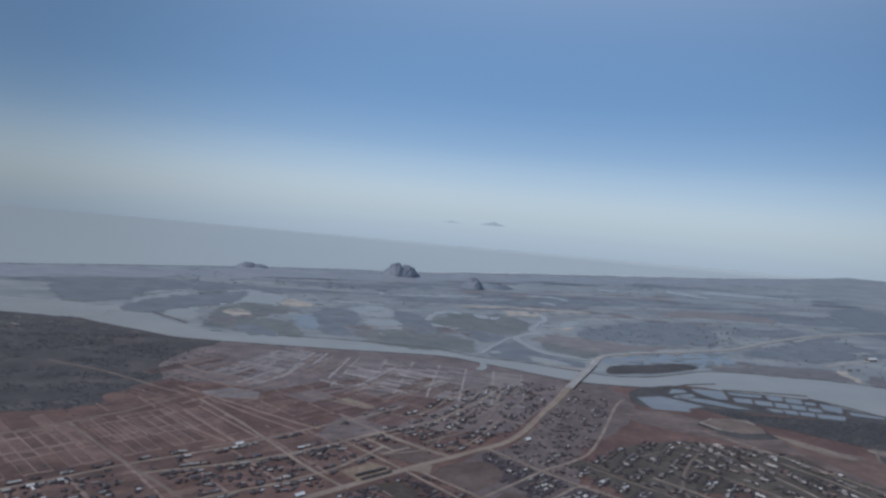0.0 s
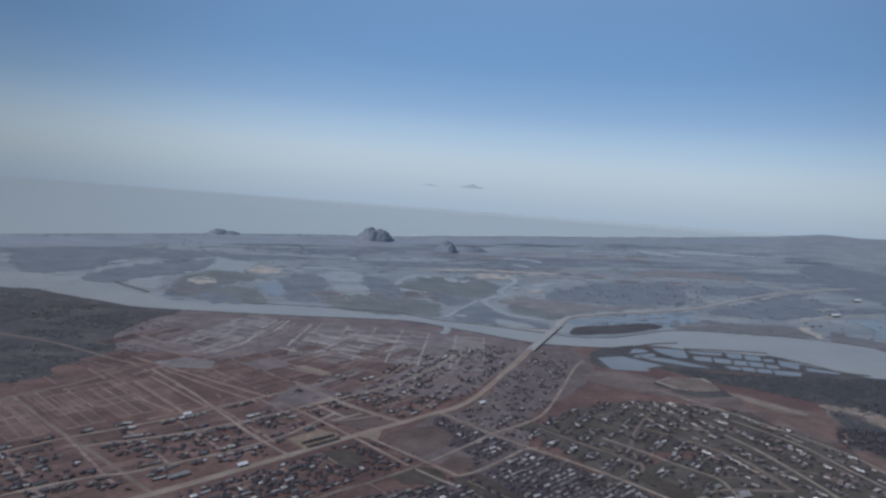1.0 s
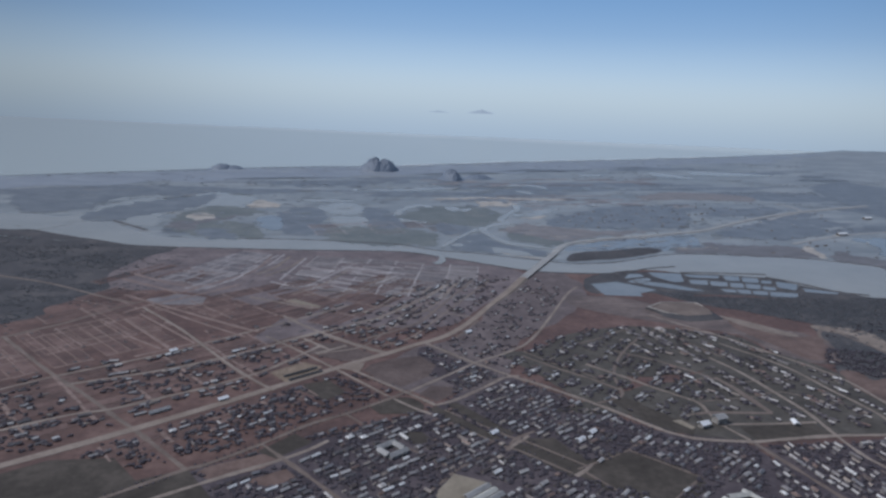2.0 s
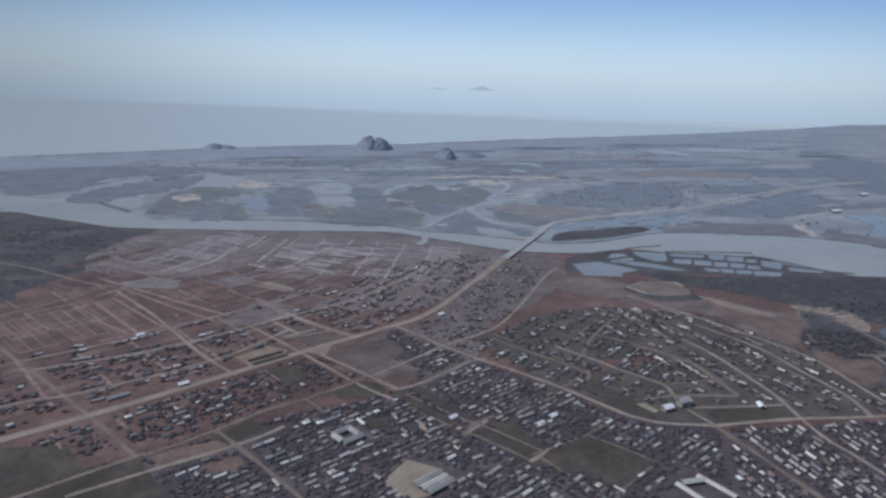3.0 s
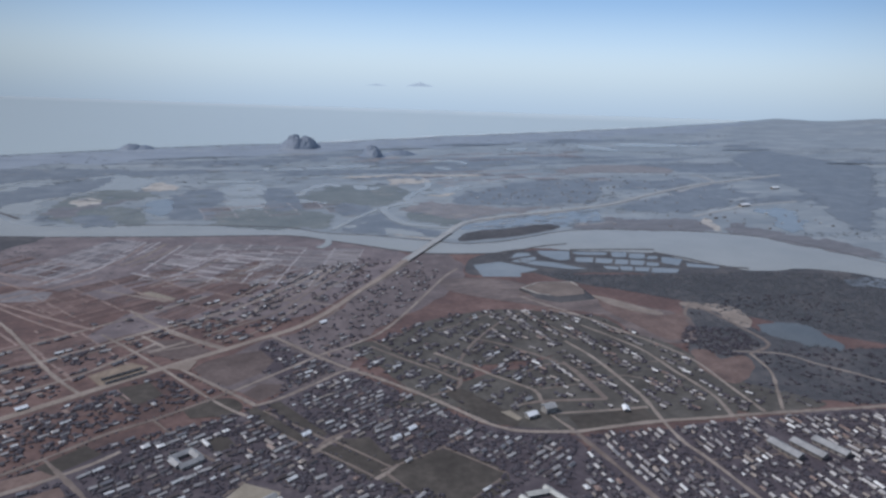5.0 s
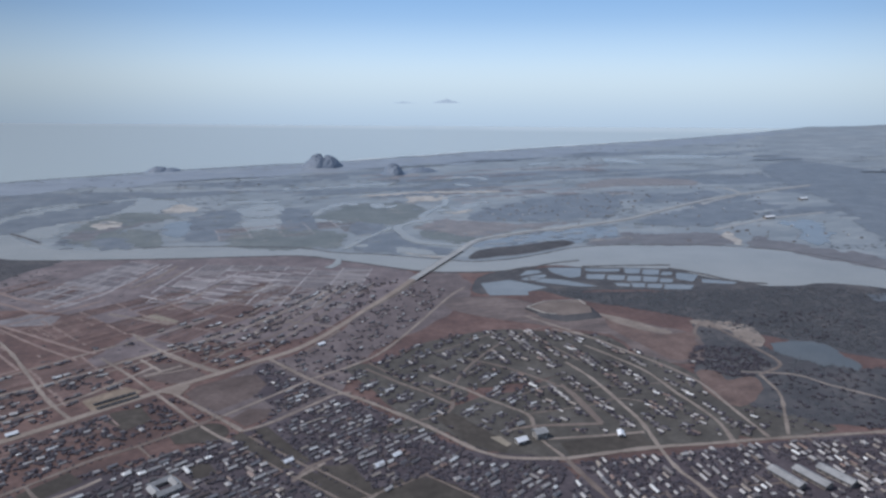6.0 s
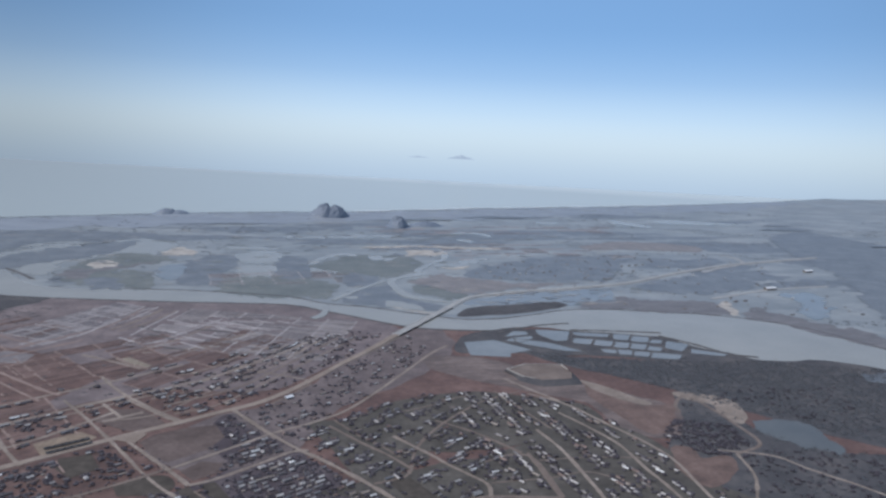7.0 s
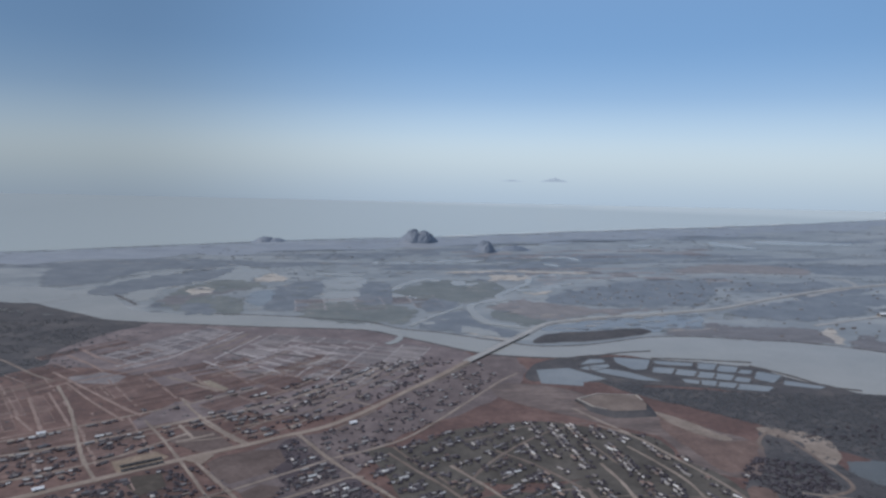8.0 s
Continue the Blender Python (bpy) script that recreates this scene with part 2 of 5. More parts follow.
# field soil with the paling of distance haze mixed into its colour
HAZED_SOIL = surface("hazed_field_soil", [(0.092, 0.071, 0.07), (0.14, 0.11, 0.108), (0.205, 0.164, 0.158)], sizes=(42, 6), rough=0.6, ior=1.4)
TAN = surface("tan_trodden_yard", [(0.185, 0.155, 0.117), (0.235, 0.2, 0.153), (0.285, 0.245, 0.19)], sizes=(22, 4), rough=0.7)
OCHRE = surface("ochre_cleared_ground", [(0.145, 0.108, 0.078), (0.19, 0.145, 0.106), (0.245, 0.19, 0.142)], sizes=(12, 3), rough=0.7)
PALE_ROAD = surface("pale_causeway", [(0.235, 0.23, 0.22), (0.29, 0.285, 0.275), (0.345, 0.34, 0.325)], sizes=(30, 3), rough=0.6)
# leaf tone lifted and blued here too, in place of haze
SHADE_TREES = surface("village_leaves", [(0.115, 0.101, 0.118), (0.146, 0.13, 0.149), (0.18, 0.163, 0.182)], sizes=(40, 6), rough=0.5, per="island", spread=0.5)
MEADOW = surface("river_meadow", [(0.095, 0.103, 0.096), (0.128, 0.136, 0.126), (0.17, 0.175, 0.16)], sizes=(60, 9), rough=0.5)
# both far woods carry distance haze in their base colour
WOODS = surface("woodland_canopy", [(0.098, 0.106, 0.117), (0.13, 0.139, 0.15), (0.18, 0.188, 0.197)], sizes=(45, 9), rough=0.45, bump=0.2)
COAST_WOODS = surface("haze_paled_coast_woods", [(0.185, 0.205, 0.235), (0.215, 0.236, 0.266), (0.25, 0.27, 0.298)], sizes=(70, 14), rough=0.5, stretch=(0.5, 1, 1))
# the air's hazy blue is put into the rock colour
ROCK = surface("haze_blued_rock", [(0.136, 0.168, 0.215), (0.155, 0.187, 0.234), (0.175, 0.207, 0.254)], sizes=(18, 4), bump=0.06)
for leafy in (LEAF, MANGROVE, CANOPY, SHADE_TREES):  # light comes through leaves
    n, ln = leafy.node_tree.nodes, leafy.node_tree.links
    shader = n["Principled BSDF"]
    thin = n.new("ShaderNodeBsdfTranslucent")
    ln.new(shader.inputs["Base Color"].links[0].from_socket, thin.inputs[0])
    mixed = n.new("ShaderNodeMixShader")
    mixed.inputs[0].default_value = 0.5
    ln.new(shader.outputs[0], mixed.inputs[1])
    ln.new(thin.outputs[0], mixed.inputs[2])
    ln.new(mixed.outputs[0], n["Material Output"].inputs[0])


# ---- shaping ----
def mesh_of(name, verts, faces, material):
    me = bpy.data.meshes.new(name)
    me.from_pydata([tuple(v) for v in verts], [], faces)
    me.materials.append(material)
    me.update()
    return me


def thing(name, me, label="", category="", group="", kind="", at=None):
    ob = new(name, me)
    if at is not None:
        ob.matrix_basis = at
    return tagged(ob, label, category, group, kind)


def part(name, me, parent, label="", at=None):
    ob = new(name, me)
    ob.parent = parent
    if at is not None:
        ob.matrix_basis = at
    return tagged(ob, label)


def curve_through(points, step=8.0, closed=False):
    """A smooth line through the points (Catmull-Rom), a place every few metres."""
    pts = [Vector(p) for p in points]
    n, line = len(pts), []
    for k in range(n if closed else n - 1):
        if closed:
            a, b, c, d = (pts[(k + j) % n] for j in (-1, 0, 1, 2))
        else:
            b, c = pts[k], pts[k + 1]
            a = pts[k - 1] if k else b + (b - c)
            d = pts[k + 2] if k + 2 < n else c + (c - b)
        pieces = max(1, int((c - b).length / step))
        for j in range(pieces):
            u = j / pieces
            line.append(0.5 * (2 * b + (c - a) * u + (2 * a - 5 * b + 4 * c - d) * u * u + (3 * b - a - 3 * c + d) * u ** 3))
    return line if closed else line + [pts[-1]]


def wobble(x, y, size, much):
    return much * noise.noise(Vector((x / size, y / size, 3.7)))


def ribbon(points, width, z, thick, material, name, step=8.0, ragged=0.12):
    """A road or bank: a strip with a slightly uneven edge, crowned, with sides that go down into the ground."""
    line = curve_through(points, step)
    verts, faces = [], []
    for k, p in enumerate(line):
        ahead = (line[min(k + 1, len(line) - 1)] - line[max(k - 1, 0)]).normalized()
        side = Vector((-ahead.y, ahead.x))
        w = width / 2 * (1 + wobble(p.x, p.y, width * 2.5, ragged * 2))
        base = z(k / (len(line) - 1)) if callable(z) else z
        foot = max(thick, base * 1.6) if base > 0.8 else thick
        fall = max(thick, base) if base > 0.8 else thick
        for off, drop in ((-w - foot, fall), (-w, 0.0), (0.0, -0.06), (w, 0.0), (w + foot, fall)):
            q = p.to_2d() + side * off
            verts.append((q.x, q.y, base - drop))
        if k:
            i = 5 * (k - 1)
            faces += [(i + j, i + j + 5, i + j + 6, i + j + 1) for j in range(4)]
    return mesh_of(name, [v for v in verts], [tuple(reversed(f)) for f in faces], material)


def patch(points, z, material, name, step=5.0, ragged=4.0, smooth=True):
    """A flat area with an uneven, natural outline."""
    line = curve_through(points, step, True) if smooth else [Vector(p) for p in points]
    verts = [(p.x + wobble(p.x, p.y, 17, ragged) + wobble(p.y, p.x, 70, ragged * 2.4) + wobble(p.x, p.y, 7, ragged * 0.4),
              p.y + wobble(p.y, p.x, 19, ragged) + wobble(p.x, p.y, 60, ragged * 1.6) + wobble(p.y, p.x, 8, ragged * 0.4), z) for p in line]
    bm = bmesh.new()
    ring = [bm.verts.new(v) for v in verts]
    face = bm.faces.new(ring)
    face.normal_update()
    if face.normal.z < 0:
        face.normal_flip()
    bmesh.ops.triangulate(bm, faces=bm.faces[:])
    me = bpy.data.meshes.new(name)
    bm.to_mesh(me)
    bm.free()
    me.materials.append(material)
    return me


def streaky_patch(outline, z, material, name):
    """A flat area whose edge breaks up in long east-west tongues: runs of ground, row by row."""
    line = curve_through(outline, 10.0, True)
    x0, x1, y0, y1 = min(p.x for p in line), max(p.x for p in line), min(p.y for p in line), max(p.y for p in line)
    wide, deep = x1 - x0, y1 - y0
    step = min(12.0, max(1.6, math.sqrt(wide * deep) / 60))
    ax, ay = min(16.0, 0.10 * wide), min(22.0, 0.22 * deep)
    gx, gy = np.meshgrid(np.arange(x0 - ax, x1 + ax, step), np.arange(y0 - ay, y1 + ay, step * 0.8), indexing="xy")
    sx, sy = np.empty(gx.shape), np.empty(gx.shape)
    for place in np.ndindex(gx.shape):
        x, y = float(gx[place]), float(gy[place])
        sx[place], sy[place] = x + wobble(y, x, 24, ax), y + wobble(x, y, 26, ay) + wobble(y, x, 8, ay * 0.6)
    hit = np.zeros(gx.shape, bool)
    for p, q in zip(line, line[-1:] + line[:-1]):
        if p.y != q.y:
            hit ^= ((p.y > sy) != (q.y > sy)) & (sx < (q.x - p.x) * (sy - p.y) / (q.y - p.y) + p.x)
    verts, faces = [], []
    for row in range(gx.shape[0]):
        edges = np.flatnonzero(np.diff(np.concatenate(([0], hit[row].astype(np.int8), [0]))))
        y = float(gy[row, 0])
        for start, stop in zip(edges[::2], edges[1::2]):
            xa, xb, i = float(gx[0, 0]) + step * int(start), float(gx[0, 0]) + step * int(stop), len(verts)
            verts += [(xa, y, z), (xb, y, z), (xb, y + step * 0.8, z), (xa, y + step * 0.8, z)]
            faces.append((i, i + 1, i + 2, i + 3))
    return mesh_of(name, verts, faces, material)


def blob(x, y, rx, ry, turn=0.0, n=26, rough=0.5):
    """An uneven closed outline round a place, seeded by the place."""
    c, s = math.cos(radians(turn)), math.sin(radians(turn))
    ring = []
    for k in range(n):
        a = k * math.tau / n
        far = 1 + rough * (noise.noise(Vector((math.cos(a) * 1.3 + x * 0.37, math.sin(a) * 1.3 + y * 0.41, 2.2))) + 0.6 * noise.noise(Vector((math.cos(a) * 3.1 + y * 0.3, math.sin(a) * 3.1 + x * 0.2, 8.2))))
        u, v = rx * far * math.cos(a), ry * far * math.sin(a)
        ring.append((x + c * u - s * v, y + s * u + c * v))
    return ring


def box(verts, faces, x0, x1, y0, y1, z0, z1):
    i = len(verts)
    verts += [(x0, y0, z0), (x1, y0, z0), (x1, y1, z0), (x0, y1, z0), (x0, y0, z1), (x1, y0, z1), (x1, y1, z1), (x0, y1, z1)]
    faces += [tuple(i + k for k in f) for f in ((0, 3, 2, 1), (4, 5, 6, 7), (0, 1, 5, 4), (1, 2, 6, 5), (2, 3, 7, 6), (3, 0, 4, 7))]


# Ground already taken, on a raster of two metres: 1 no house and no tree, 2 no house
X0, Y0, CELL = -900, 250, 2.0
taken = np.zeros((1250, 1250), np.uint8)


def cell_of(x, y):
    i, j = int((x - X0) / CELL), int((y - Y0) / CELL)
    return (i, j) if 0 <= i < 1250 and 0 <= j < 1250 else None


def take_line(points, reach, mark=1):
    r = int(math.ceil(reach / CELL))
    for p in curve_through(points, CELL):
        at = cell_of(p.x, p.y)
        if at:
            spot = taken[max(0, at[0] - r):at[0] + r + 1, max(0, at[1] - r):at[1] + r + 1]
            spot[spot != 1] = mark


def inside(x, y, poly):
    hit, n = False, len(poly)
    for k in range(n):
        (ax, ay), (bx, by) = poly[k], poly[k - 1]
        if (ay > y) != (by > y) and x < (bx - ax) * (y - ay) / (by - ay) + ax:
            hit = not hit
    return hit


def take_area(poly, mark=1):
    xs, ys = [p[0] for p in poly], [p[1] for p in poly]
    i0, i1 = max(0, int((min(xs) - X0) / CELL)), min(1250, int((max(xs) - X0) / CELL) + 2)
    j0, j1 = max(0, int((min(ys) - Y0) / CELL)), min(1250, int((max(ys) - Y0) / CELL) + 2)
    if i0 >= i1 or j0 >= j1:
        return
    gx, gy = np.meshgrid(X0 + CELL * np.arange(i0, i1), Y0 + CELL * np.arange(j0, j1), indexing="ij")
    hit = np.zeros(gx.shape, bool)
    for (ax, ay), (bx, by) in zip(poly, poly[-1:] + poly[:-1]):
        if ay != by:
            hit ^= ((ay > gy) != (by > gy)) & (gx < (bx - ax) * (gy - ay) / (by - ay) + ax)
    spot = taken[i0:i1, j0:j1]
    spot[hit & (spot != 1)] = mark


def free(x, y, level=0):
    at = cell_of(x, y)
    return at is None or taken[at] == 0 or (level and taken[at] == 2)


# ---- ground and sea ----
COAST = [(-5600, 700), (-1500, 1640), (-640, 2000), (-290, 2190), (-80, 2290), (130, 2385), (435, 2460), (966, 2720), (1655, 3010), (2556, 3420), (3400, 3870), (4810, 4755), (6200, 5700)]


def coast_y(x):
    return float(np.interp(x, [p[0] for p in COAST], [p[1] for p in COAST])) + wobble(x, 0, 160, 22) + wobble(x, 9, 45, 8)


def land_height(x, y):
    """Flat land, low dunes inland of the beach, and the sea bed beyond it."""
    d = coast_y(x) - y
    if d < 0:
        return max(-4.0, d * 0.08)
    rise = max(0.0, min(1.0, (d - 20) / 60)) * max(0.0, 1 - max(0.0, d - 120) / 200)
    far = max(0.0, min(1.0, (x - 2200) / 2500)) * max(0.0, min(1.0, d / 300)) * 45 * (0.6 + noise.noise(Vector((x / 700, y / 700, 0))))
    wood = 3.5 + 2.6 * noise.noise(Vector((x / 75, y / 60, 1.7))) + 1.2 * noise.noise(Vector((x / 28, y / 40, 4.2)))
    return rise * max(1.0, wood + 2.0) + max(0.0, far)


def grid_mesh(name, xs, ys, z, material):
    verts = [(x, y, z(x, y)) for y in ys for x in xs]
    n = len(xs)
    faces = [(j * n + i, j * n + i + 1, (j + 1) * n + i + 1, (j + 1) * n + i) for j in range(len(ys) - 1) for i in range(n - 1)]
    return mesh_of(name, verts, faces, material)


NORTH_EDGE = [(-5500, 2400), (-1500, 1700), (-420, 1330), (-160, 1190), (0, 1150), (180, 1110), (320, 1045), (440, 990), (540, 950), (700, 985), (920, 960), (1060, 850), (1120, 700), (1600, 420), (3000, 100), (5600, -300)]
ground_me = grid_mesh("ground", [-5600 + 80 * k for k in range(150)], [-900 + 45 * k for k in range(150)], lambda x, y: (land_height(x, y) if y > 1500 else 0.0) - (4.0 if y > float(np.interp(x, [p[0] for p in NORTH_EDGE], [p[1] for p in NORTH_EDGE])) + 160 else 0.0), EARTH)
ground = thing("ground", ground_me, "flat dry reddish earth plain reaching to the coast", "ground", kind="structure")
# the marsh and farmland beyond the river
shore_x = [p[0] for p in NORTH_EDGE]
shore_y = [p[1] for p in NORTH_EDGE]


def marsh_z(x, y):
    return max(land_height(x, y), -4.0) + 0.1


verts, faces = [], []
xs = sorted(set([-5500 + 110 * k for k in range(102)] + [-900 + 20 * k for k in range(200)]))
for x in xs:
    low = float(np.interp(x, shore_x, shore_y))
    high = max(coast_y(x) + 15, low + 40)
    for k in range(31):
        y = low + (high - low) * k / 30
        verts.append((x, y, marsh_z(x, y)))
faces = [(31 * i + k, 31 * (i + 1) + k, 31 * (i + 1) + k + 1, 31 * i + k + 1) for i in range(len(xs) - 1) for k in range(30)]
thing("ground_north", mesh_of("ground_north", verts, faces, MARSH), "flat marsh and farmland beyond the river in haze-grey tones", "marsh", kind="structure")

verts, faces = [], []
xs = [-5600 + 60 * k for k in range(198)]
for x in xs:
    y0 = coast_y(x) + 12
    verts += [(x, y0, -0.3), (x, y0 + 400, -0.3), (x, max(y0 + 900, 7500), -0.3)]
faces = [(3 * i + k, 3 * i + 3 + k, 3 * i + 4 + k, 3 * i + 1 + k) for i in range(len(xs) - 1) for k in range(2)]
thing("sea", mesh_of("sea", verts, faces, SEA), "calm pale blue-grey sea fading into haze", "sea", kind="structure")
verts, faces = [], []
xs = [-1500 + 25 * k for k in range(200)]
for x in xs:
    inland = 330 + wobble(x, 5, 140, 120)
    for k in range(13):
        y = coast_y(x) - 8 - inland * k / 12
        verts.append((x, y, marsh_z(x, y) + 0.35))
faces = [(13 * i + k, 13 * i + k + 1, 13 * i + 14 + k, 13 * i + 13 + k) for i in range(len(xs) - 1) for k in range(12)]
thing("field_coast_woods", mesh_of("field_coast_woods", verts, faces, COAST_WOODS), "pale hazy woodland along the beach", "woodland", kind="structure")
surf = [(x, coast_y(x) + 16) for x in range(500, 2500, 20)]
verts, faces = [], []
for k, (x, y) in enumerate(surf):
    w = max(0.5, 5 + 9 * noise.noise(Vector((x / 130, 2, 0))))
    verts += [(x, y - w, 0.12), (x, y + w, 0.12)]
    if k:
        faces.append((2 * k - 2, 2 * k, 2 * k + 1, 2 * k - 1))
thing("surf", mesh_of("surf", verts, faces, FOAM), "thin white line of surf along the beach", "surf", kind="structure")

# ---- river, creeks and ponds ----
SOUTH = [(-900, 1330), (-560, 1290), (-387, 1253), (-335, 1246), (-279, 1200), (-210, 1154), (-161, 1118), (-90, 1100), (18, 1083), (99, 1071), (182, 1063), (266, 1050), (315, 1013), (362, 974), (420, 924), (465, 904), (538, 893), (588, 906), (640, 905), (680, 884),
         (789, 850), (807, 810), (846, 773), (871, 738), (951, 732), (1001, 706), (1040, 655), (1120, 540), (1300, 380)]
NORTH = [(1500, 420), (1200, 620), (1115, 735), (1095, 800), (1065, 882), (1004, 941), (923, 982), (779, 1011), (704, 1007), (643, 981), (578, 958), (514, 957), (476, 982), (436, 1003), (387, 1033), (319, 1061), (268, 1105), (179, 1134), (89, 1155), (2, 1165), (-85, 1172),
         (-152, 1208), (-239, 1326), (-315, 1367), (-380, 1399), (-450, 1420), (-900, 1480)]
river_me = patch(SOUTH + NORTH, 0.22, WATER, "river", step=10, ragged=3.0)
thing("water_river", river_me, "broad calm grey river winding across the plain", "river", kind="structure")
take_area(SOUTH + NORTH)
for line in (NORTH[1:20], SOUTH[3:18]):
    thing("river_bank", ribbon(line, 3.5, 0.5, 0.5, DIKE, "river_bank", ragged=0.4), "dark muddy river bank", "bank", kind="structure")
LAGOON = [(547, 1057), (624, 1121), (758, 1180), (862, 1173), (807, 1045), (723, 1038), (677, 1066), (618, 1044)]
layer = 0
def lay_water(name, outline, material, text, category="water", ragged=7.0, smooth=True):
    global layer
    z = 0.20 + 0.006 * layer
    layer += 1
    thing(name, patch(outline, z, material, name, ragged=ragged, smooth=smooth), text, category, kind="structure")
    take_area(outline)


lay_water("water_lagoon", LAGOON, POND, "bluish lagoon beside the causeway road")
lay_water("water_pond", [(492, 838), (536, 846), (574, 800), (540, 786), (536, 772), (484, 782)], POND, "flooded blue pond beside the red earth", ragged=1.5, smooth=False)
lay_water("water_pond", [(724, 562), (744, 567), (768, 557), (776, 520), (769, 485), (751, 480), (731, 508), (712, 532)], DARK_POND, "dark blue pond in the scrubland")
lay_water("sand_flat", blob(432, 1026, 28, 4, -36, 26, 0.2), SAND, "pale drying plot on the river bank", "sand", ragged=5.0)
lay_water("sand_flat", blob(470, 1004, 20, 4, -32, 26, 0.2), SAND, "pale drying plot on the river bank", "sand", ragged=5.0)
CREEK = [(532, 1063), (499, 1081), (465, 1110), (454, 1169), (454, 1236), (481, 1273), (523, 1300), (524, 1340), (562, 1409), (610, 1483), (631, 1553)]
CANAL = [(335, 1078), (363, 1126), (396, 1175), (440, 1240)]
WEST_DAM = [(-227, 1330), (-191, 1287), (-156, 1240)]
thing("mud_bank", ribbon(WEST_DAM, 4, 0.9, 0.8, DIKE, "mud_bank", ragged=0.4), "dark earth dam across the river arm", "bank", kind="structure")
INLET = [(322, 1025), (313, 985), (298, 965)]
for line, width in ((CREEK, 16), (CANAL, 9), (INLET, 12)):
    thing("water_creek", ribbon(line, width, 0.6, 0.2, WATER, "creek", ragged=0.3), "narrow winding tidal creek", "creek", kind="structure")
    take_line(line, width / 2 + 3)

# fish ponds, pool by pool, between mud banks
POOLS = []


def pool(*outline):
    POOLS.append(outline)


pool((723, 868), (748, 861), (730, 835), (711, 841))
pool((747, 857), (771, 848), (754, 823), (732, 830))
pool((765, 838), (782, 833), (771, 817), (755, 821))
pool((654, 850), (681, 843), (665, 818), (643, 826))
pool((681, 841), (706, 831), (690, 808), (669, 816))
pool((706, 830), (726, 823), (711, 799), (693, 805))
pool((727, 822), (748, 814), (731, 791), (713, 798))
pool((745, 808), (762, 799), (750, 782), (734, 789))
pool((692, 795), (712, 789), (700, 769), (685, 775))
pool((713, 787), (734, 780), (720, 761), (702, 768))
pool((735, 780), (772, 766), (755, 748), (721, 757))
pool((670, 800), (691, 792), (682, 777), (667, 784))
pool((554, 859), (578, 888), (596, 885), (596, 871), (572, 864))
pool((550, 844), (568, 857), (596, 863), (595, 851), (568, 834))
pool((614, 896), (663, 883), (640, 839), (622, 837), (609, 870))
pool((566, 852), (608, 832), (643, 788), (616, 793), (569, 828))
pool((665, 880), (718, 866), (707, 852), (663, 862))
pool((786, 829), (810, 811), (780, 780), (765, 798))
pool((801, 792), (840, 765), (826, 757), (789, 773))
for k, outline in enumerate(POOLS):
    thing("water_fish_pond", patch(outline, 0.26 + 0.002 * k, POND, "fish_pond", ragged=0.7, smooth=False), "small flooded fish pond beside the river", "pond", kind="structure")
    take_area(list(outline))
    rim = [*outline, outline[0]]
    thing("mud_bank", ribbon(rim, 1.5, 0.5, 0.4, DIKE, "mud_bank", ragged=0.5), "low dark mud bank round a fish pond", "bank", kind="structure")
for line in ([(552, 881), (588, 900), (629, 918), (679, 927)], [(667, 891), (732, 882), (800, 869)], [(789, 854), (816, 816), (842, 767), (874, 749)]):
    thing("mud_bank", ribbon(line, 3.2, 0.9, 0.8, DIKE, "mud_bank", ragged=0.5), "low dark mud bank along the river", "bank", kind="structure")

# ---- areas of ground ----
layer = 0
def lay_ground(name, outline, material, z, text):
    global layer
    layer += 1
    thing(name, patch(outline, z + 0.0025 * layer, material, name, ragged=3.0), text, "ground", kind="structure")
    if name == "field_green" and outline[0][0] < 279:
        take_area(outline)
    if name == "field_scrub":
        take_area(outline, 2)
    if name == "field_bare" and outline[0][1] < 1000:
        take_area(outline, 1 if material is BRICK_EARTH else 2)


lay_ground("field_scrub", [(560, 790), (627, 766), (764, 740), (860, 730), (1014, 690), (1150, 520), (1000, 430), (829, 470), (724, 590), (692, 640), (644, 690), (590, 745)], SCRUB, 0.10, "dark scrub and bush along the river bank")
lay_ground("field_scrub", [(468, 800), (520, 885), (600, 897), (690, 885), (795, 852), (860, 772), (980, 728), (1040, 660), (1000, 600), (760, 735), (560, 785)], SCRUB, 0.105, "dark muddy scrub between the ponds and the river")
lay_ground("field_scrub", [(-420, 880), (-271, 900), (-231, 1030), (-161, 1095), (-90, 1078), (-122, 1030), (-145, 937), (-135, 862), (-175, 800), (-195, 745), (-420, 700)], SCRUB, 0.10, "dark woodland floor beside the fields")
lay_ground("field_scrub", [(-900, 1345), (-560, 1305), (-387, 1268), (-279, 1215), (-210, 1168), (-161, 1130), (-80, 1100), (-200, 1000), (-271, 890), (-420, 850), (-900, 690)], SCRUB, 0.098, "dark scrub and woodland along the river")
lay_ground("field_island", [(518, 972), (564, 1030), (639, 1046), (710, 1066), (723, 1038), (661, 1003), (594, 979)], SCRUB, 0.40, "dark overgrown islet beside the bridge")
lay_ground("field_bare", [(437, 787), (515, 756), (589, 672), (659, 598), (614, 530), (573, 555), (564, 622), (488, 677), (423, 733)], RED, 0.13, "bare reddish earth above the ponds")
lay_ground("field_scrub", [(590, 490), (615, 535), (650, 590), (690, 640), (722, 600), (708, 540), (760, 482), (900, 450), (980, 400), (860, 362), (690, 376), (650, 392), (600, 400)], SCRUB, 0.12, "dark overgrown wasteland east of the houses")
lay_ground("field_bare", [(600, 513), (585, 475), (584, 447), (601, 440), (632, 460), (643, 489), (617, 490), (617, 511)], BRICK_EARTH, 0.16, "bare red soil plot")
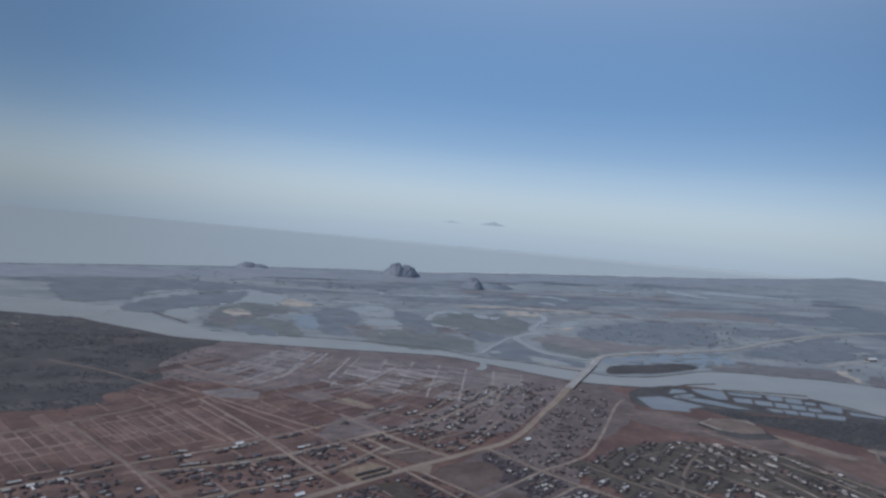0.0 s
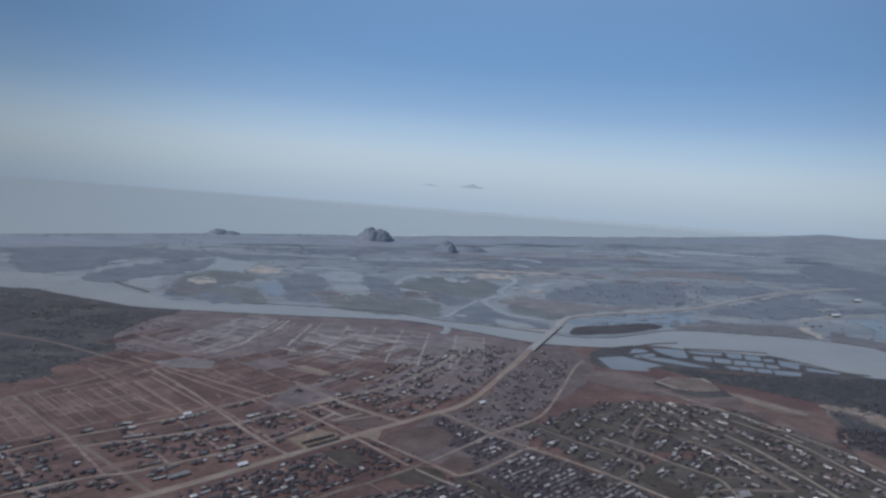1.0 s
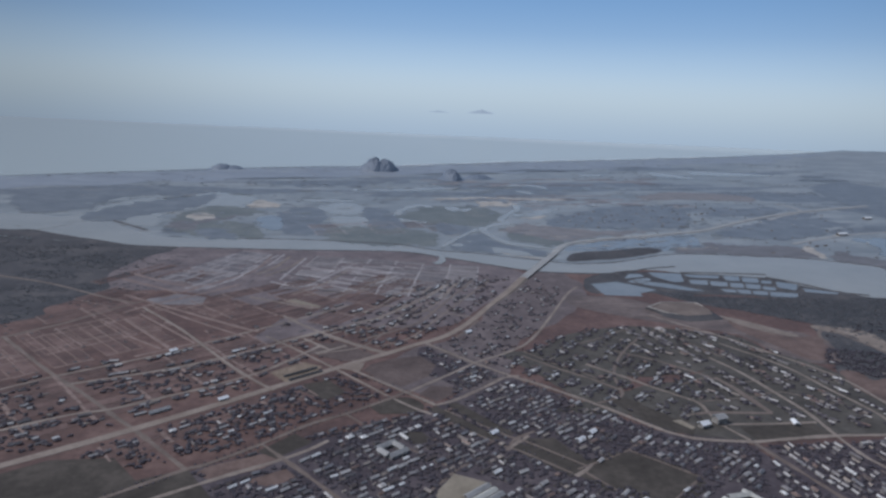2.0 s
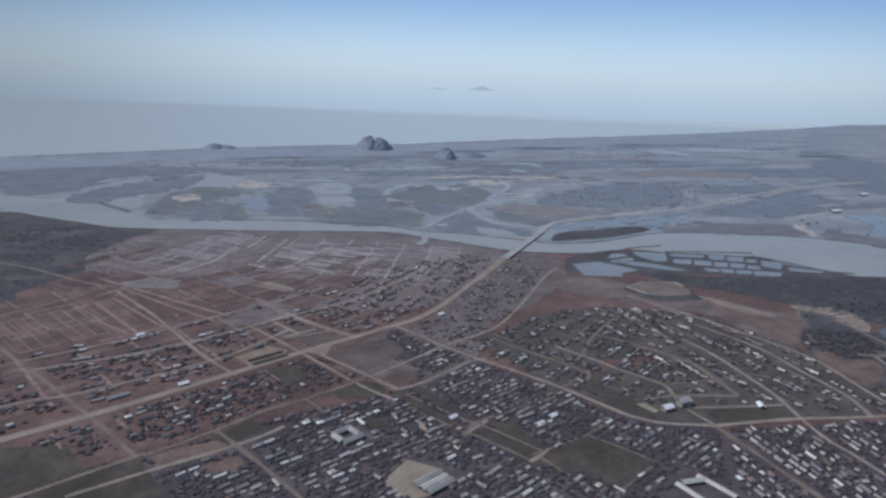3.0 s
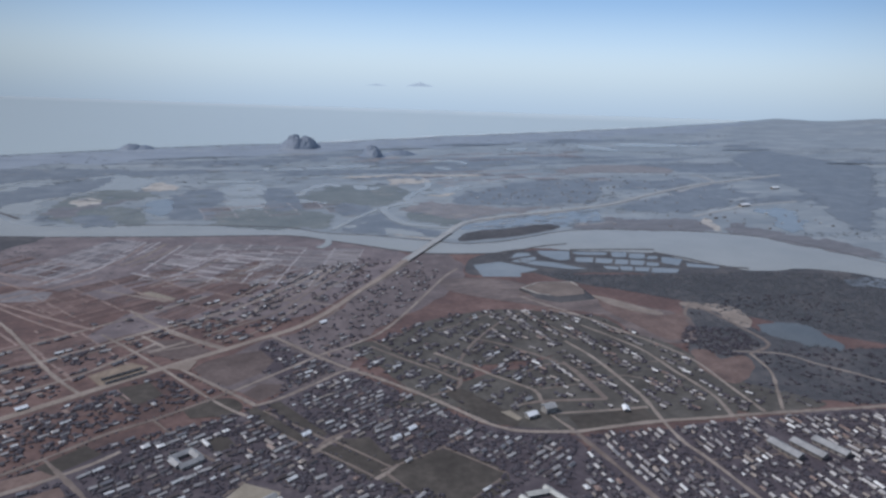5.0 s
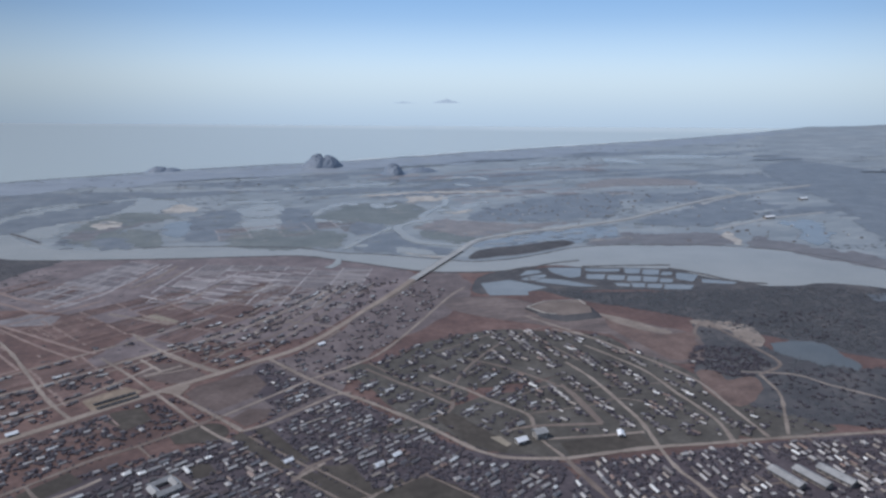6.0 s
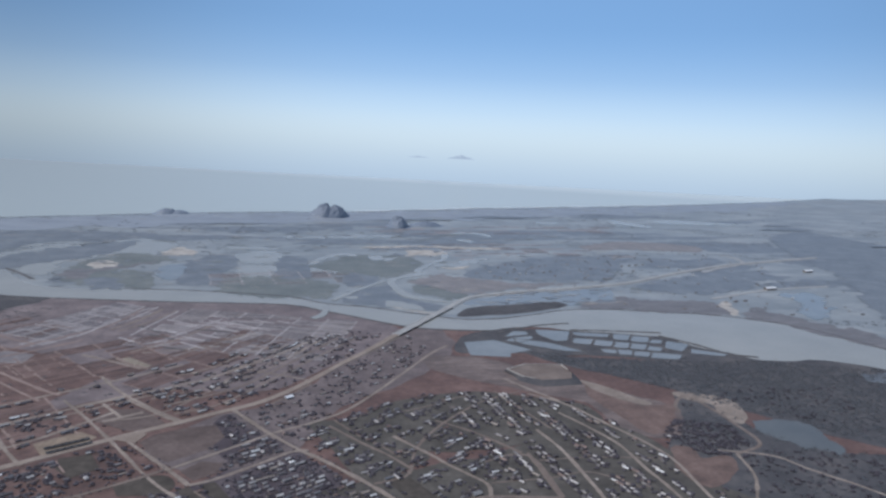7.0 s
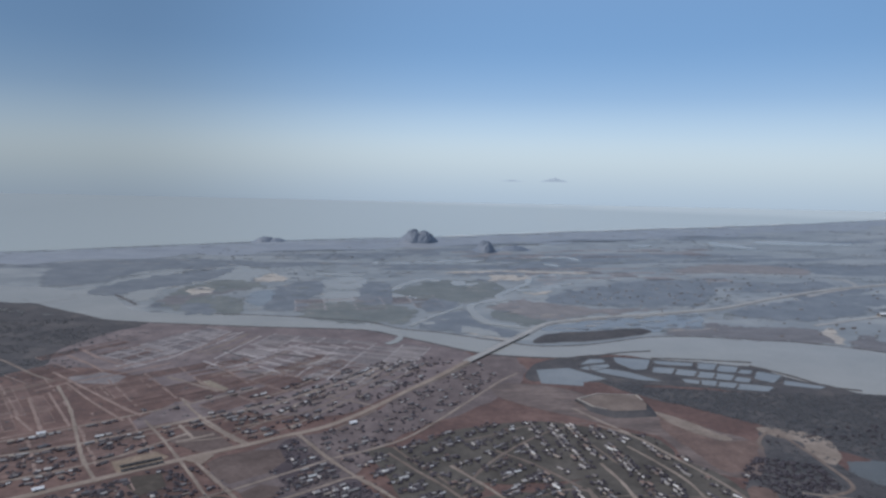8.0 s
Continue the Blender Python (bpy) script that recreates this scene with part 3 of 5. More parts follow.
lay_ground("field_bare", [(600, 675), (610, 635), (626, 606), (662, 606), (642, 570), (605, 540), (592, 550), (584, 600), (580, 642)], BRICK_EARTH, 0.165, "bare reddish earth below the banked platform")
lay_ground("field_bare", [(680, 637), (708, 634), (736, 616), (722, 572), (702, 548), (694, 575), (704, 603), (682, 618)], DUST, 0.165, "pale cleared strip in the scrub")
lay_ground("field_bare", [(594, 684), (609, 667), (622, 638), (640, 614), (632, 607), (609, 628), (595, 655)], DUST, 0.162, "pale sandy streak along the bare earth")
lay_ground("field_garden", [(-70, 330), (330, 240), (412, 392), (352, 426), (290, 515), (250, 572), (195, 492), (62, 440), (-70, 385)], GARDEN, 0.10, "dark gardens and yards between the houses")
lay_ground("field_garden", [(425, 388), (700, 366), (760, 300), (720, 230), (340, 232), (418, 380)], GARDEN, 0.108, "dark gardens and yards between the houses")
lay_ground("field_garden", [(150, 560), (200, 618), (250, 645), (330, 752), (415, 868), (440, 905), (480, 850), (456, 805), (350, 668), (290, 600), (275, 548), (210, 512), (178, 522)], YARD, 0.096, "dim brown yards between the main road and the town")
lay_ground("field_green", [(274, 381), (315, 402), (347, 360), (307, 334)], GRASS, 0.14, "dark green playing field")
lay_ground("field_green", [(240, 419), (254, 424), (296, 365), (280, 355)], GRASS, 0.14, "long green strip between streets")
lay_ground("field_green", [(150, 497), (172, 512), (184, 494), (168, 480)], GRASS, 0.14, "dark green plot beside the junction")
lay_ground("field_garden", [(200, 592), (213, 622), (242, 578), (264, 553), (240, 542), (222, 526), (208, 545)], GARDEN, 0.104, "dark gardens and yards between the houses")
lay_ground("field_green", [(279, 594), (300, 538), (327, 478), (360, 500), (381, 520), (357, 560), (330, 590), (300, 602)], LAWN, 0.118, "green blocks of the planned quarter")
lay_ground("field_green", [(340, 478), (385, 505), (430, 505), (500, 440), (496, 402), (420, 400), (360, 426)], LAWN, 0.107, "green blocks of the planned quarter")
lay_ground("field_green", [(488, 402), (558, 396), (558, 472), (530, 502), (498, 470)], LAWN, 0.109, "green blocks of the planned quarter")
lay_ground("field_green", [(556, 397), (640, 385), (604, 440), (592, 480), (596, 515), (574, 560), (552, 555), (556, 470)], LAWN, 0.112, "green strips beside the red soil")
lay_ground("field_green", [(290, 470), (380, 500), (470, 530), (545, 560), (560, 470), (470, 440), (420, 420), (350, 450)], LAWN, 0.11, "green blocks of the planned quarter")
lay_ground("field_green", [(320, 585), (347, 626), (395, 652), (453, 662), (513, 643), (562, 612), (556, 555), (470, 530), (380, 530)], LAWN, 0.115, "green blocks of the planned quarter")
PLOTS = []


def plot(material, outline, text):
    PLOTS.append((material, outline, text))


plot(BROWN, [(143, 572), (152, 586), (176, 597), (202, 600), (212, 575), (200, 552), (172, 532), (158, 545)], "bare brown field beside the junction")
plot(BROWN, [(183, 516), (197, 531), (214, 526), (211, 510), (195, 499)], "bare brown field between streets")
plot(GRASS, [(138, 501), (158, 510), (176, 494), (166, 482), (145, 484)], "dark green plot beside the junction")
plot(GRASS, [(199, 492), (211, 496), (240, 437), (232, 433)], "long dark green strip beside a street")
plot(GRASS, [(185, 487), (193, 491), (227, 433), (218, 427)], "long dark green strip beside a street")
plot(GRASS, [(229, 417), (240, 423), (270, 382), (259, 374)], "long dark green strip beside a street")
plot(GRASS, [(247, 426), (267, 427), (278, 389), (269, 384)], "dark green plot among the houses")
plot(GRASS, [(156, 449), (172, 452), (178, 437), (165, 430)], "dark green plot among the houses")
plot(GRASS, [(90, 548), (112, 553), (124, 527), (107, 514), (92, 531)], "dark green plot beside the main road")
plot(BRICK_EARTH, [(17, 417), (24, 425), (62, 437), (72, 428), (60, 417), (28, 408)], "bare red soil plot in the village")
plot(GRASS, [(55, 440), (81, 462), (93, 447), (68, 428)], "dark green plot in the village")
plot(GRASS, [(-110, 430), (-76, 449), (-37, 446), (-18, 415), (12, 424), (36, 378), (-20, 340), (-110, 360)], "dark green meadow beside the village")
plot(BRICK_EARTH, [(49, 403), (74, 414), (80, 403), (66, 393)], "bare red soil plot in the village")
plot(TAN, [(74, 796), (88, 800), (117, 769), (111, 760), (92, 774)], "bare pale field between village lanes")
plot(BROWN, [(94, 622), (125, 598), (143, 593), (160, 606), (132, 644), (108, 646)], "bare brown field beside the junction")
plot(PADDY, [(-80, 815), (-48, 834), (-15, 818), (-16, 788), (-52, 791), (-70, 794)], "dull grey wet field")
plot(GRASS, [(340, 480), (357, 484), (386, 425), (376, 414), (355, 433)], "dark green strip along the curving street")
plot(TAN, [(373, 439), (381, 439), (386, 426), (381, 423)], "narrow bare sandy strip")
plot(GRASS, [(421, 421), (487, 418), (488, 401), (422, 401)], "dark green plot beside the straight street")
for k, (material, outline, text) in enumerate(PLOTS):
    thing("field_plot", patch(outline, 0.175 + 0.0012 * k, material, "field_plot", ragged=0.6, smooth=False), text, "field", kind="structure")
    take_area(outline)

# ---- roads ----
def ramp_up(f):
    return 0.3 + 1.85 * max(0.0, min(1.0, (f - 0.80) / 0.18))


def ramp_down(f):
    return 2.15 - 0.6 * max(0.0, min(1.0, f / 0.12))


MAIN = [(-320, 330), (-200, 395), (-80, 459), (-35, 484), (17, 515), (79, 554), (122, 582), (163, 606), (202, 630), (238, 652), (275, 692), (321, 756), (364, 812), (407, 874)]
MAIN_NORTH = [(515, 1024), (572, 1098), (667, 1141), (806, 1179), (937, 1226), (1080, 1314), (1267, 1419), (1396, 1473), (1700, 1580)]
thing("road_main", ribbon(MAIN, 7.4, ramp_up, 1.2, TARMAC, "road_main", ragged=0.05), "broad dusty main road climbing to the bridge", "road", kind="structure")
thing("road_main", ribbon(MAIN_NORTH, 9, lambda f: max(ramp_down(f), 2.2), 1.2, PALE_ROAD, "road_main_north", ragged=0.05), "main road on a causeway beyond the bridge", "road", kind="structure")
take_line(MAIN, 5)
take_line(MAIN_NORTH, 9)
STREETS = []


def street(width, material, line):
    STREETS.append((width, material, line))


street(3.2, DUST, [(57, 673), (88, 628), (117, 582), (138, 548), (157, 516), (175, 490), (186, 478)])
street(3.0, DUST, [(193, 493), (214, 502), (251, 528), (268, 540), (281, 540)])
street(2.2, TRACK, [(506, 656), (458, 632), (405, 582), (372, 535), (358, 492), (343, 482), (328, 478)])
street(2.4, TRACK, [(227, 414), (238, 429), (257, 439)])
street(2.2, TRACK, [(423, 503), (452, 513), (467, 501), (467, 440)])
street(2.2, TRACK, [(357, 561), (381, 520)])
street(2.2, TRACK, [(247, 643), (288, 698)])
street(3.8, DUST, [(133, 576), (176, 517), (193, 493)])
street(1.7, TRACK, [(198, 484), (236, 433), (246, 424), (275, 386)])
street(1.7, TRACK, [(188, 474), (228, 420), (235, 414), (262, 378)])
street(2.6, DUST, [(228, 416), (238, 424), (250, 433)])
street(2.6, DUST, [(262, 375), (272, 381), (280, 388)])
street(2.0, TRACK, [(270, 380), (288, 342), (310, 300)])
street(4.0, TRACK, [(-120, 345), (1, 418), (23, 428), (58, 450), (91, 474), (122, 489), (159, 511), (173, 521)])
street(3.6, DUST, [(173, 519), (215, 550), (255, 580), (278, 592), (305, 610), (321, 625), (345, 656), (390, 722), (436, 791), (466, 826)])
street(4.6, DUST, [(215, 632), (247, 580), (274, 542), (293, 520), (327, 474), (353, 432), (362, 420), (379, 408), (416, 398)])
street(3.2, DUST, [(355, 560), (381, 521), (391, 503), (404, 484), (415, 466), (412, 447), (410, 426), (414, 408), (417, 397)])
street(2.0, DUST, [(393, 447), (414, 449)])
street(3.0, TRACK, [(428, 300), (421, 358), (416, 398)])
street(4.4, DUST, [(416, 398), (484, 397), (528, 392), (573, 388), (642, 379), (698, 372), (850, 350)])
street(3.3, DUST, [(596, 389), (620, 421), (642, 453), (653, 491)])
street(2.8, DUST, [(492, 260), (489, 341), (486, 366), (490, 397), (497, 433), (498, 467), (497, 520), (490, 560)])
street(2.8, DUST, [(549, 391), (557, 420), (557, 452), (555, 475), (554, 521), (541, 563), (527, 597)])
street(2.6, DUST, [(579, 389), (583, 435), (588, 487), (580, 525), (565, 563), (543, 618), (514, 650)])
street(3.0, TRACK, [(465, 439), (465, 473), (465, 515)])
street(3.0, TRACK, [(466, 439), (418, 447), (400, 448)])
street(2.6, DUST, [(412, 427), (454, 422), (491, 419)])
street(2.2, TRACK, [(306, 601), (322, 571), (340, 545), (355, 520)])
street(1.4, TRACK, [(418, 468), (468, 470), (505, 475), (535, 446)])
street(1.4, TRACK, [(350, 606), (394, 623), (445, 651)])
street(1.4, TRACK, [(470, 500), (520, 500), (585, 490)])
street(1.6, TRACK, [(480, 660), (492, 610), (505, 560)])
street(2.6, DUST, [(502, 699), (524, 655), (541, 625)])
street(2.6, TRACK, [(301, 588), (326, 550)])
street(2.6, TRACK, [(326, 550), (345, 525), (360, 500)])
street(2.6, TRACK, [(400, 590), (430, 560), (460, 515)])
street(4.0, TRACK, [(-190, 700), (-128, 612), (-79, 549), (-50, 509), (-28, 480), (10, 425)])
street(3.0, TRACK, [(-330, 590), (-197, 691), (-173, 712), (-146, 735), (-110, 778), (-80, 812)])
street(3.4, DUST, [(-260, 500), (-148, 570), (-118, 590), (-71, 615), (-27, 640), (6, 664), (97, 729), (150, 770)])
street(3.4, DUST, [(-97, 574), (-36, 593), (19, 619), (81, 658), (130, 690), (185, 727), (237, 782), (290, 850)])
street(3.8, DUST, [(-78, 782), (-29, 704), (29, 595), (57, 551), (66, 540)])
street(2.8, DUST, [(74, 738), (100, 695), (137, 648), (173, 610)])
street(3.4, DUST, [(-200, 455), (-93, 511), (-56, 521), (-28, 534), (13, 554), (60, 585), (110, 640)])
street(2.6, TRACK, [(150, 650), (215, 695), (260, 760), (330, 870)])
street(3.0, TRACK, [(-281, 940), (-204, 893), (-128, 827), (-90, 800)])
street(3.0, TRACK, [(653, 491), (690, 508), (695, 555), (695, 592), (689, 628), (663, 606), (655, 585)])
street(3.3, DUST, [(640, 500), (684, 483), (698, 457), (718, 428), (732, 403), (780, 330)])
street(1.5, TRACK, [(267, 383), (312, 400), (330, 412)])
street(3.0, DUST, [(-20, 385), (20, 404), (42, 414), (66, 424), (90, 437), (104, 448)])
street(1.5, TRACK, [(347, 360), (315, 402)])
street(1.5, TRACK, [(300, 330), (347, 360)])
street(1.5, TRACK, [(120, 488), (150, 440), (185, 395)])
street(2.6, TRACK, [(58, 450), (90, 400), (120, 350)])
street(1.5, TRACK, [(120, 350), (160, 372), (185, 395), (205, 408)])
street(1.8, TRACK, [(550, 391), (545, 330), (540, 260)])
street(1.5, TRACK, [(430, 345), (489, 341), (545, 335), (620, 330)])
street(1.8, TRACK, [(606, 386), (610, 320), (610, 260)])
# village lanes and paddy dikes
street(1.8, DUST, [(92, 668), (147, 700), (185, 725), (227, 773), (260, 809), (300, 875)])
street(1.8, DUST, [(135, 669), (186, 699), (214, 737), (259, 787), (323, 883)])
street(1.8, DUST, [(162, 630), (199, 649), (244, 711), (285, 770), (351, 863)])
street(1.8, DUST, [(150, 734), (183, 760), (214, 809), (248, 836)])
street(1.8, DUST, [(189, 766), (232, 742), (286, 710)])
street(1.8, DUST, [(137, 805), (179, 852), (209, 891)])
street(1.8, DUST, [(-25, 592), (22, 617), (65, 634), (118, 670), (160, 699), (193, 733), (243, 805), (264, 842)])
street(1.8, DUST, [(107, 618), (150, 633), (188, 686), (241, 748), (269, 790), (306, 865)])
street(1.8, DUST, [(112, 671), (160, 617)])
street(1.8, DUST, [(168, 827), (225, 888)])
# field dikes and narrow strips
street(3.05, LINE, [(-90, 743), (-32, 650)])
street(2.4, LINE, [(-77, 759), (-10, 660)])
street(2.4, LINE, [(-75, 795), (-17, 728), (36, 673)])
street(3.05, LINE, [(-109, 836), (-27, 757), (27, 705), (49, 687)])
street(2.4, LINE, [(-117, 934), (-69, 888), (-28, 860)])
street(2.4, LINE, [(-97, 951), (-67, 944), (-23, 936)])
street(3.05, LINE, [(-126, 910), (-80, 869), (-51, 839)])
street(2.4, LINE, [(-74, 686), (-39, 648)])
street(2.4, LINE, [(-59, 631), (-32, 647), (-10, 660)])
street(3.05, LINE, [(-96, 765), (-74, 790), (-52, 808), (-24, 830), (20, 872)])
street(2.4, LINE, [(-116, 931), (-97, 951)])
street(2.4, LINE, [(-66, 819), (-30, 860), (15, 912), (37, 945), (59, 1031)])
street(3.05, DUST, [(40, 920), (64, 960), (86, 1027)])
street(2.4, DUST, [(52, 912), (83, 957), (106, 1016)])
street(2.4, DUST, [(84, 820), (122, 860), (162, 931)])
street(3.05, DUST, [(35, 814), (62, 795), (108, 760)])
street(2.4, DUST, [(98, 817), (145, 829), (163, 842)])
street(2.4, DUST, [(184, 860), (221, 896)])
street(3.05, DUST, [(94, 661), (117, 627)])
street(2.4, DUST, [(108, 682), (167, 611)])
street(2.4, DUST, [(72, 656), (111, 681)])
street(3.05, DUST, [(104, 618), (134, 636)])
street(3.0, DIKE, [(146, 914), (193, 900)])
street(2.5, PALE_LINE, [(165, 918), (202, 901)])
street(3.0, PALE_LINE, [(172, 936), (223, 914)])
street(2.5, DIKE, [(190, 974), (220, 962)])
street(3.0, PALE_LINE, [(149, 896), (179, 873)])
street(2.5, PALE_LINE, [(103, 915), (137, 898)])
street(3.0, DIKE, [(92, 893), (125, 871)])
street(2.5, PALE_LINE, [(157, 986), (183, 971)])
street(3.0, PALE_LINE, [(134, 858), (165, 831)])
street(2.5, DIKE, [(117, 839), (145, 824)])
street(3.0, PALE_LINE, [(58, 882), (82, 861)])
street(2.5, PALE_LINE, [(176, 955), (242, 905)])
street(3.0, DIKE, [(72, 933), (103, 903)])
street(2.5, PALE_LINE, [(101, 967), (146, 933)])
for line in ([(169, 927), (200, 901)], [(190, 943), (231, 912)], [(216, 962), (245, 942)], [(250, 954), (267, 942)], [(59, 882), (77, 864)], [(75, 925), (108, 909)],
             [(111, 908), (129, 894)], [(113, 947), (146, 927)], [(157, 960), (191, 936)], [(133, 882), (161, 865)]):
    street(3.0, PALE_LINE, line)
for line in ([(70, 891), (109, 1014)], [(105, 857), (174, 968)], [(8, 887), (41, 969)], [(-21, 853), (5, 887)], [(193, 860), (230, 903)], [(35, 986), (59, 1042)], [(53, 968), (77, 1040)]):
    street(2.5, PALE_LINE, line)
for k, (width, material, line) in enumerate(STREETS):
    width *= 0.84 if width > 3.1 else 1.15
    z = 0.205 + 0.012 * (k % 9) + (0.03 if width > 3.4 else 0)
    thing("road_street", ribbon(line, width, z, 0.18, material, "road_street", step=5, ragged=0.3), "pale dusty unpaved street" if material is DUST else "narrow brown earth track", "street", kind="structure")
    if width > 2.6:
        take_line(line, width / 2 + 0.4)
JUNCTION = [(122, 578), (128, 588), (140, 592), (146, 588), (140, 570), (132, 574)]
thing("road_junction", patch(JUNCTION, 0.36, TARMAC, "road_junction", ragged=0.8, smooth=False), "wide dusty road junction with worn verges", "junction", kind="structure")
take_area(JUNCTION)
thing("road_verge", patch([(62, 578), (92, 598), (108, 586), (104, 577), (76, 555)], 0.17, OCHRE, "road_verge", ragged=0.8, smooth=False), "pale cleared building plot beside the main road", "plot", kind="structure")
take_area([(62, 578), (92, 598), (108, 586), (104, 577), (76, 555)])

# ---- bridge ----
def bridge():
    a, b = Vector((407, 874)), Vector((515, 1024))
    way, length = (b - a).normalized(), (b - a).length
    turn = Matrix.Translation((a.x, a.y, 0)) @ Matrix.Rotation(math.atan2(way.y, way.x), 4, "Z")
    root = thing("bridge", None, "long concrete road bridge on piers across the river", "bridge", at=turn @ Matrix.Diagonal((1, 1, 0.355, 1)))
    v, f = [], []
    box(v, f, -4, length + 4, -5.6, 5.6, 5.45, 5.85)
    box(v, f, -4, length + 4, -3.4, -2.6, 4.7, 5.45)
    box(v, f, -4, length + 4, 2.6, 3.4, 4.7, 5.45)
    part("deck", mesh_of("bridge_deck", v, f, CONCRETE), root)
    v, f = [], []
    box(v, f, -4, length + 4, -5.1, 5.1, 5.85, 6.08)
    part("roadway", mesh_of("bridge_roadway", v, f, PALE_ROAD), root, "worn grey roadway")
    for side in (-5.4, 5.4):
        v, f = [], []
        box(v, f, -4, length + 4, side - 0.15, side + 0.15, 6.4, 6.55)
        box(v, f, -4, length + 4, side - 0.12, side + 0.12, 6.0, 6.2)
        for k in range(int(length / 3)):
            box(v, f, k * 3, k * 3 + 0.3, side - 0.12, side + 0.12, 6.2, 6.4)
        part("railing", mesh_of("bridge_railing", v, f, CONCRETE), root)
    v, f = [], []
    box(v, f, -0.7, 0.7, -3.3, 3.3, -2.0, 3.7)
    pier = mesh_of("bridge_pier", v, f, CONCRETE)
    v, f = [], []
    box(v, f, -0.8, 0.8, -4.2, 4.2, 3.7, 4.7)
    cap = mesh_of("bridge_pier_cap", v, f, CONCRETE)
    n = 7
    for k in range(n):
        part("cap_beam", cap, part("pier", pier, root, at=Matrix.Translation((length * (k + 0.5) / n, 0, 0))))


bridge()

# ---- fields ----
def plots(x, y, turn, nu, nv, du, dv, gap, material, z, keep, seed, text):
    """Long narrow plots side by side, each a low field of its own with a small step at its edge."""
    r = random.Random(seed)
    c, s = math.cos(radians(turn)), math.sin(radians(turn))
    for i in range(nu):
        for j in range(nv):
            if r.random() > keep:
                continue
            u0, u1 = i * du + r.uniform(0, gap), (i + 1) * du - gap
            v0, v1 = j * dv + r.uniform(0, gap), (j + 1) * dv - gap - r.uniform(0, dv * 0.15)
            ring = [(x + c * u - s * v, y + s * u + c * v) for u, v in ((u0, v0), (u1, v0 + r.uniform(-1, 1)), (u1, v1), (u0, v1))]
            mid = (sum(p[0] for p in ring) / 4, sum(p[1] for p in ring) / 4)
            if not free(*mid):
                continue
            top = z + r.uniform(0, 0.02)
            me = mesh_of("field_plot", [(*p, top) for p in ring] + [(p[0] * 1.0, p[1], 0.0) for p in ring], [(0, 1, 2, 3), (0, 4, 5, 1), (1, 5, 6, 2), (2, 6, 7, 3), (3, 7, 4, 0)], material)
            plot = thing("field_plot", me, text, "field", kind="structure")
            rim = []
            for grow, lift in ((0.0, 0.05), (0.8, 0.22), (1.6, 0.05)):
                rim += [(p[0] + (p[0] - mid[0]) / math.dist(p, mid) * grow * 1.4, p[1] + (p[1] - mid[1]) / math.dist(p, mid) * grow * 1.4, top + lift - 0.04) for p in ring]
            part("dike", mesh_of("field_dike", rim, [(q + k, q + (k + 1) % 4, q + 4 + (k + 1) % 4, q + 4 + k) for q in (0, 4) for k in range(4)], PALE_LINE if material is PADDY else LINE), plot)


for k, (base, ground_of) in enumerate((
        ([(-330, 470), (-120, 600), (40, 645), (80, 740), (24, 812), (-56, 862), (-142, 872), (-185, 800), (-210, 740), (-380, 590)], EARTH),
        ([(30, 640), (140, 690), (240, 680), (300, 740), (412, 880), (372, 985), (320, 1035), (270, 1075), (18, 1110), (-130, 1135), (-128, 1040), (-152, 937), (-142, 862), (-60, 850), (20, 800), (74, 738)], HAZED_SOIL),
        ([(470, 925), (412, 880), (300, 715), (350, 665), (430, 745), (470, 830)], YARD))):
    thing("field_ground", patch(base, 0.09 + 0.006 * k, ground_of, "field_ground", ragged=3), "trodden fallow ground between field strips", "ground", kind="structure")
plots(-330, 470, 34, 34, 2, 11, 54, 0.8, FIELD, 0.14, 0.92, 1, "narrow fallow brown field strip")
plots(-215, 590, 35, 24, 2, 12, 54, 0.8, FIELD, 0.14, 0.95, 2, "narrow fallow brown field strip")
plots(-115, 790, 52, 3, 16, 58, 6.5, 0.8, FIELD, 0.14, 0.9, 3, "narrow fallow brown field strip")
plots(-20, 845, 58, 9, 12, 23, 7.5, 1.0, PADDY, 0.14, 0.9, 4, "narrow dull wet paddy strip")
plots(70, 850, -18, 6, 30, 41, 6.2, 0.9, PADDY, 0.14, 0.92, 5, "long dull wet paddy strip")
plots(-325, 345, 31, 11, 9, 44, 11.5, 0.7, FIELD, 0.13, 0.92, 13, "long brown garden strip beside the village")
plots(-140, 380, 31, 7, 4, 40, 12, 0.7, FIELD, 0.13, 0.9, 14, "long brown garden strip beside the village")
plots(130, 690, 50, 5, 14, 44, 6.0, 0.7, FIELD, 0.145, 0.9, 15, "brown garden strip beside the village lanes")
plots(-110, 665, 36, 4, 14, 44, 8.5, 0.8, FIELD, 0.142, 0.85, 16, "narrow fallow brown field strip")
plots(0, 690, 36, 5, 14, 42, 8, 0.9, FIELD, 0.15, 0.85, 6, "fallow brown plot beside the village")
plots(135, 1190, 8, 5, 9, 55, 13, 3.0, PADDY, 0.34, 0.5, 7, "flat pale field beyond the river")
plots(650, 1480, 5, 7, 10, 70, 24, 5.0, PADDY, 0.34, 0.4, 8, "flat pale field beyond the river")
plots(520, 1880, 10, 10, 6, 90, 30, 6.0, PADDY, 0.34, 0.35, 9, "flat pale field beyond the river")


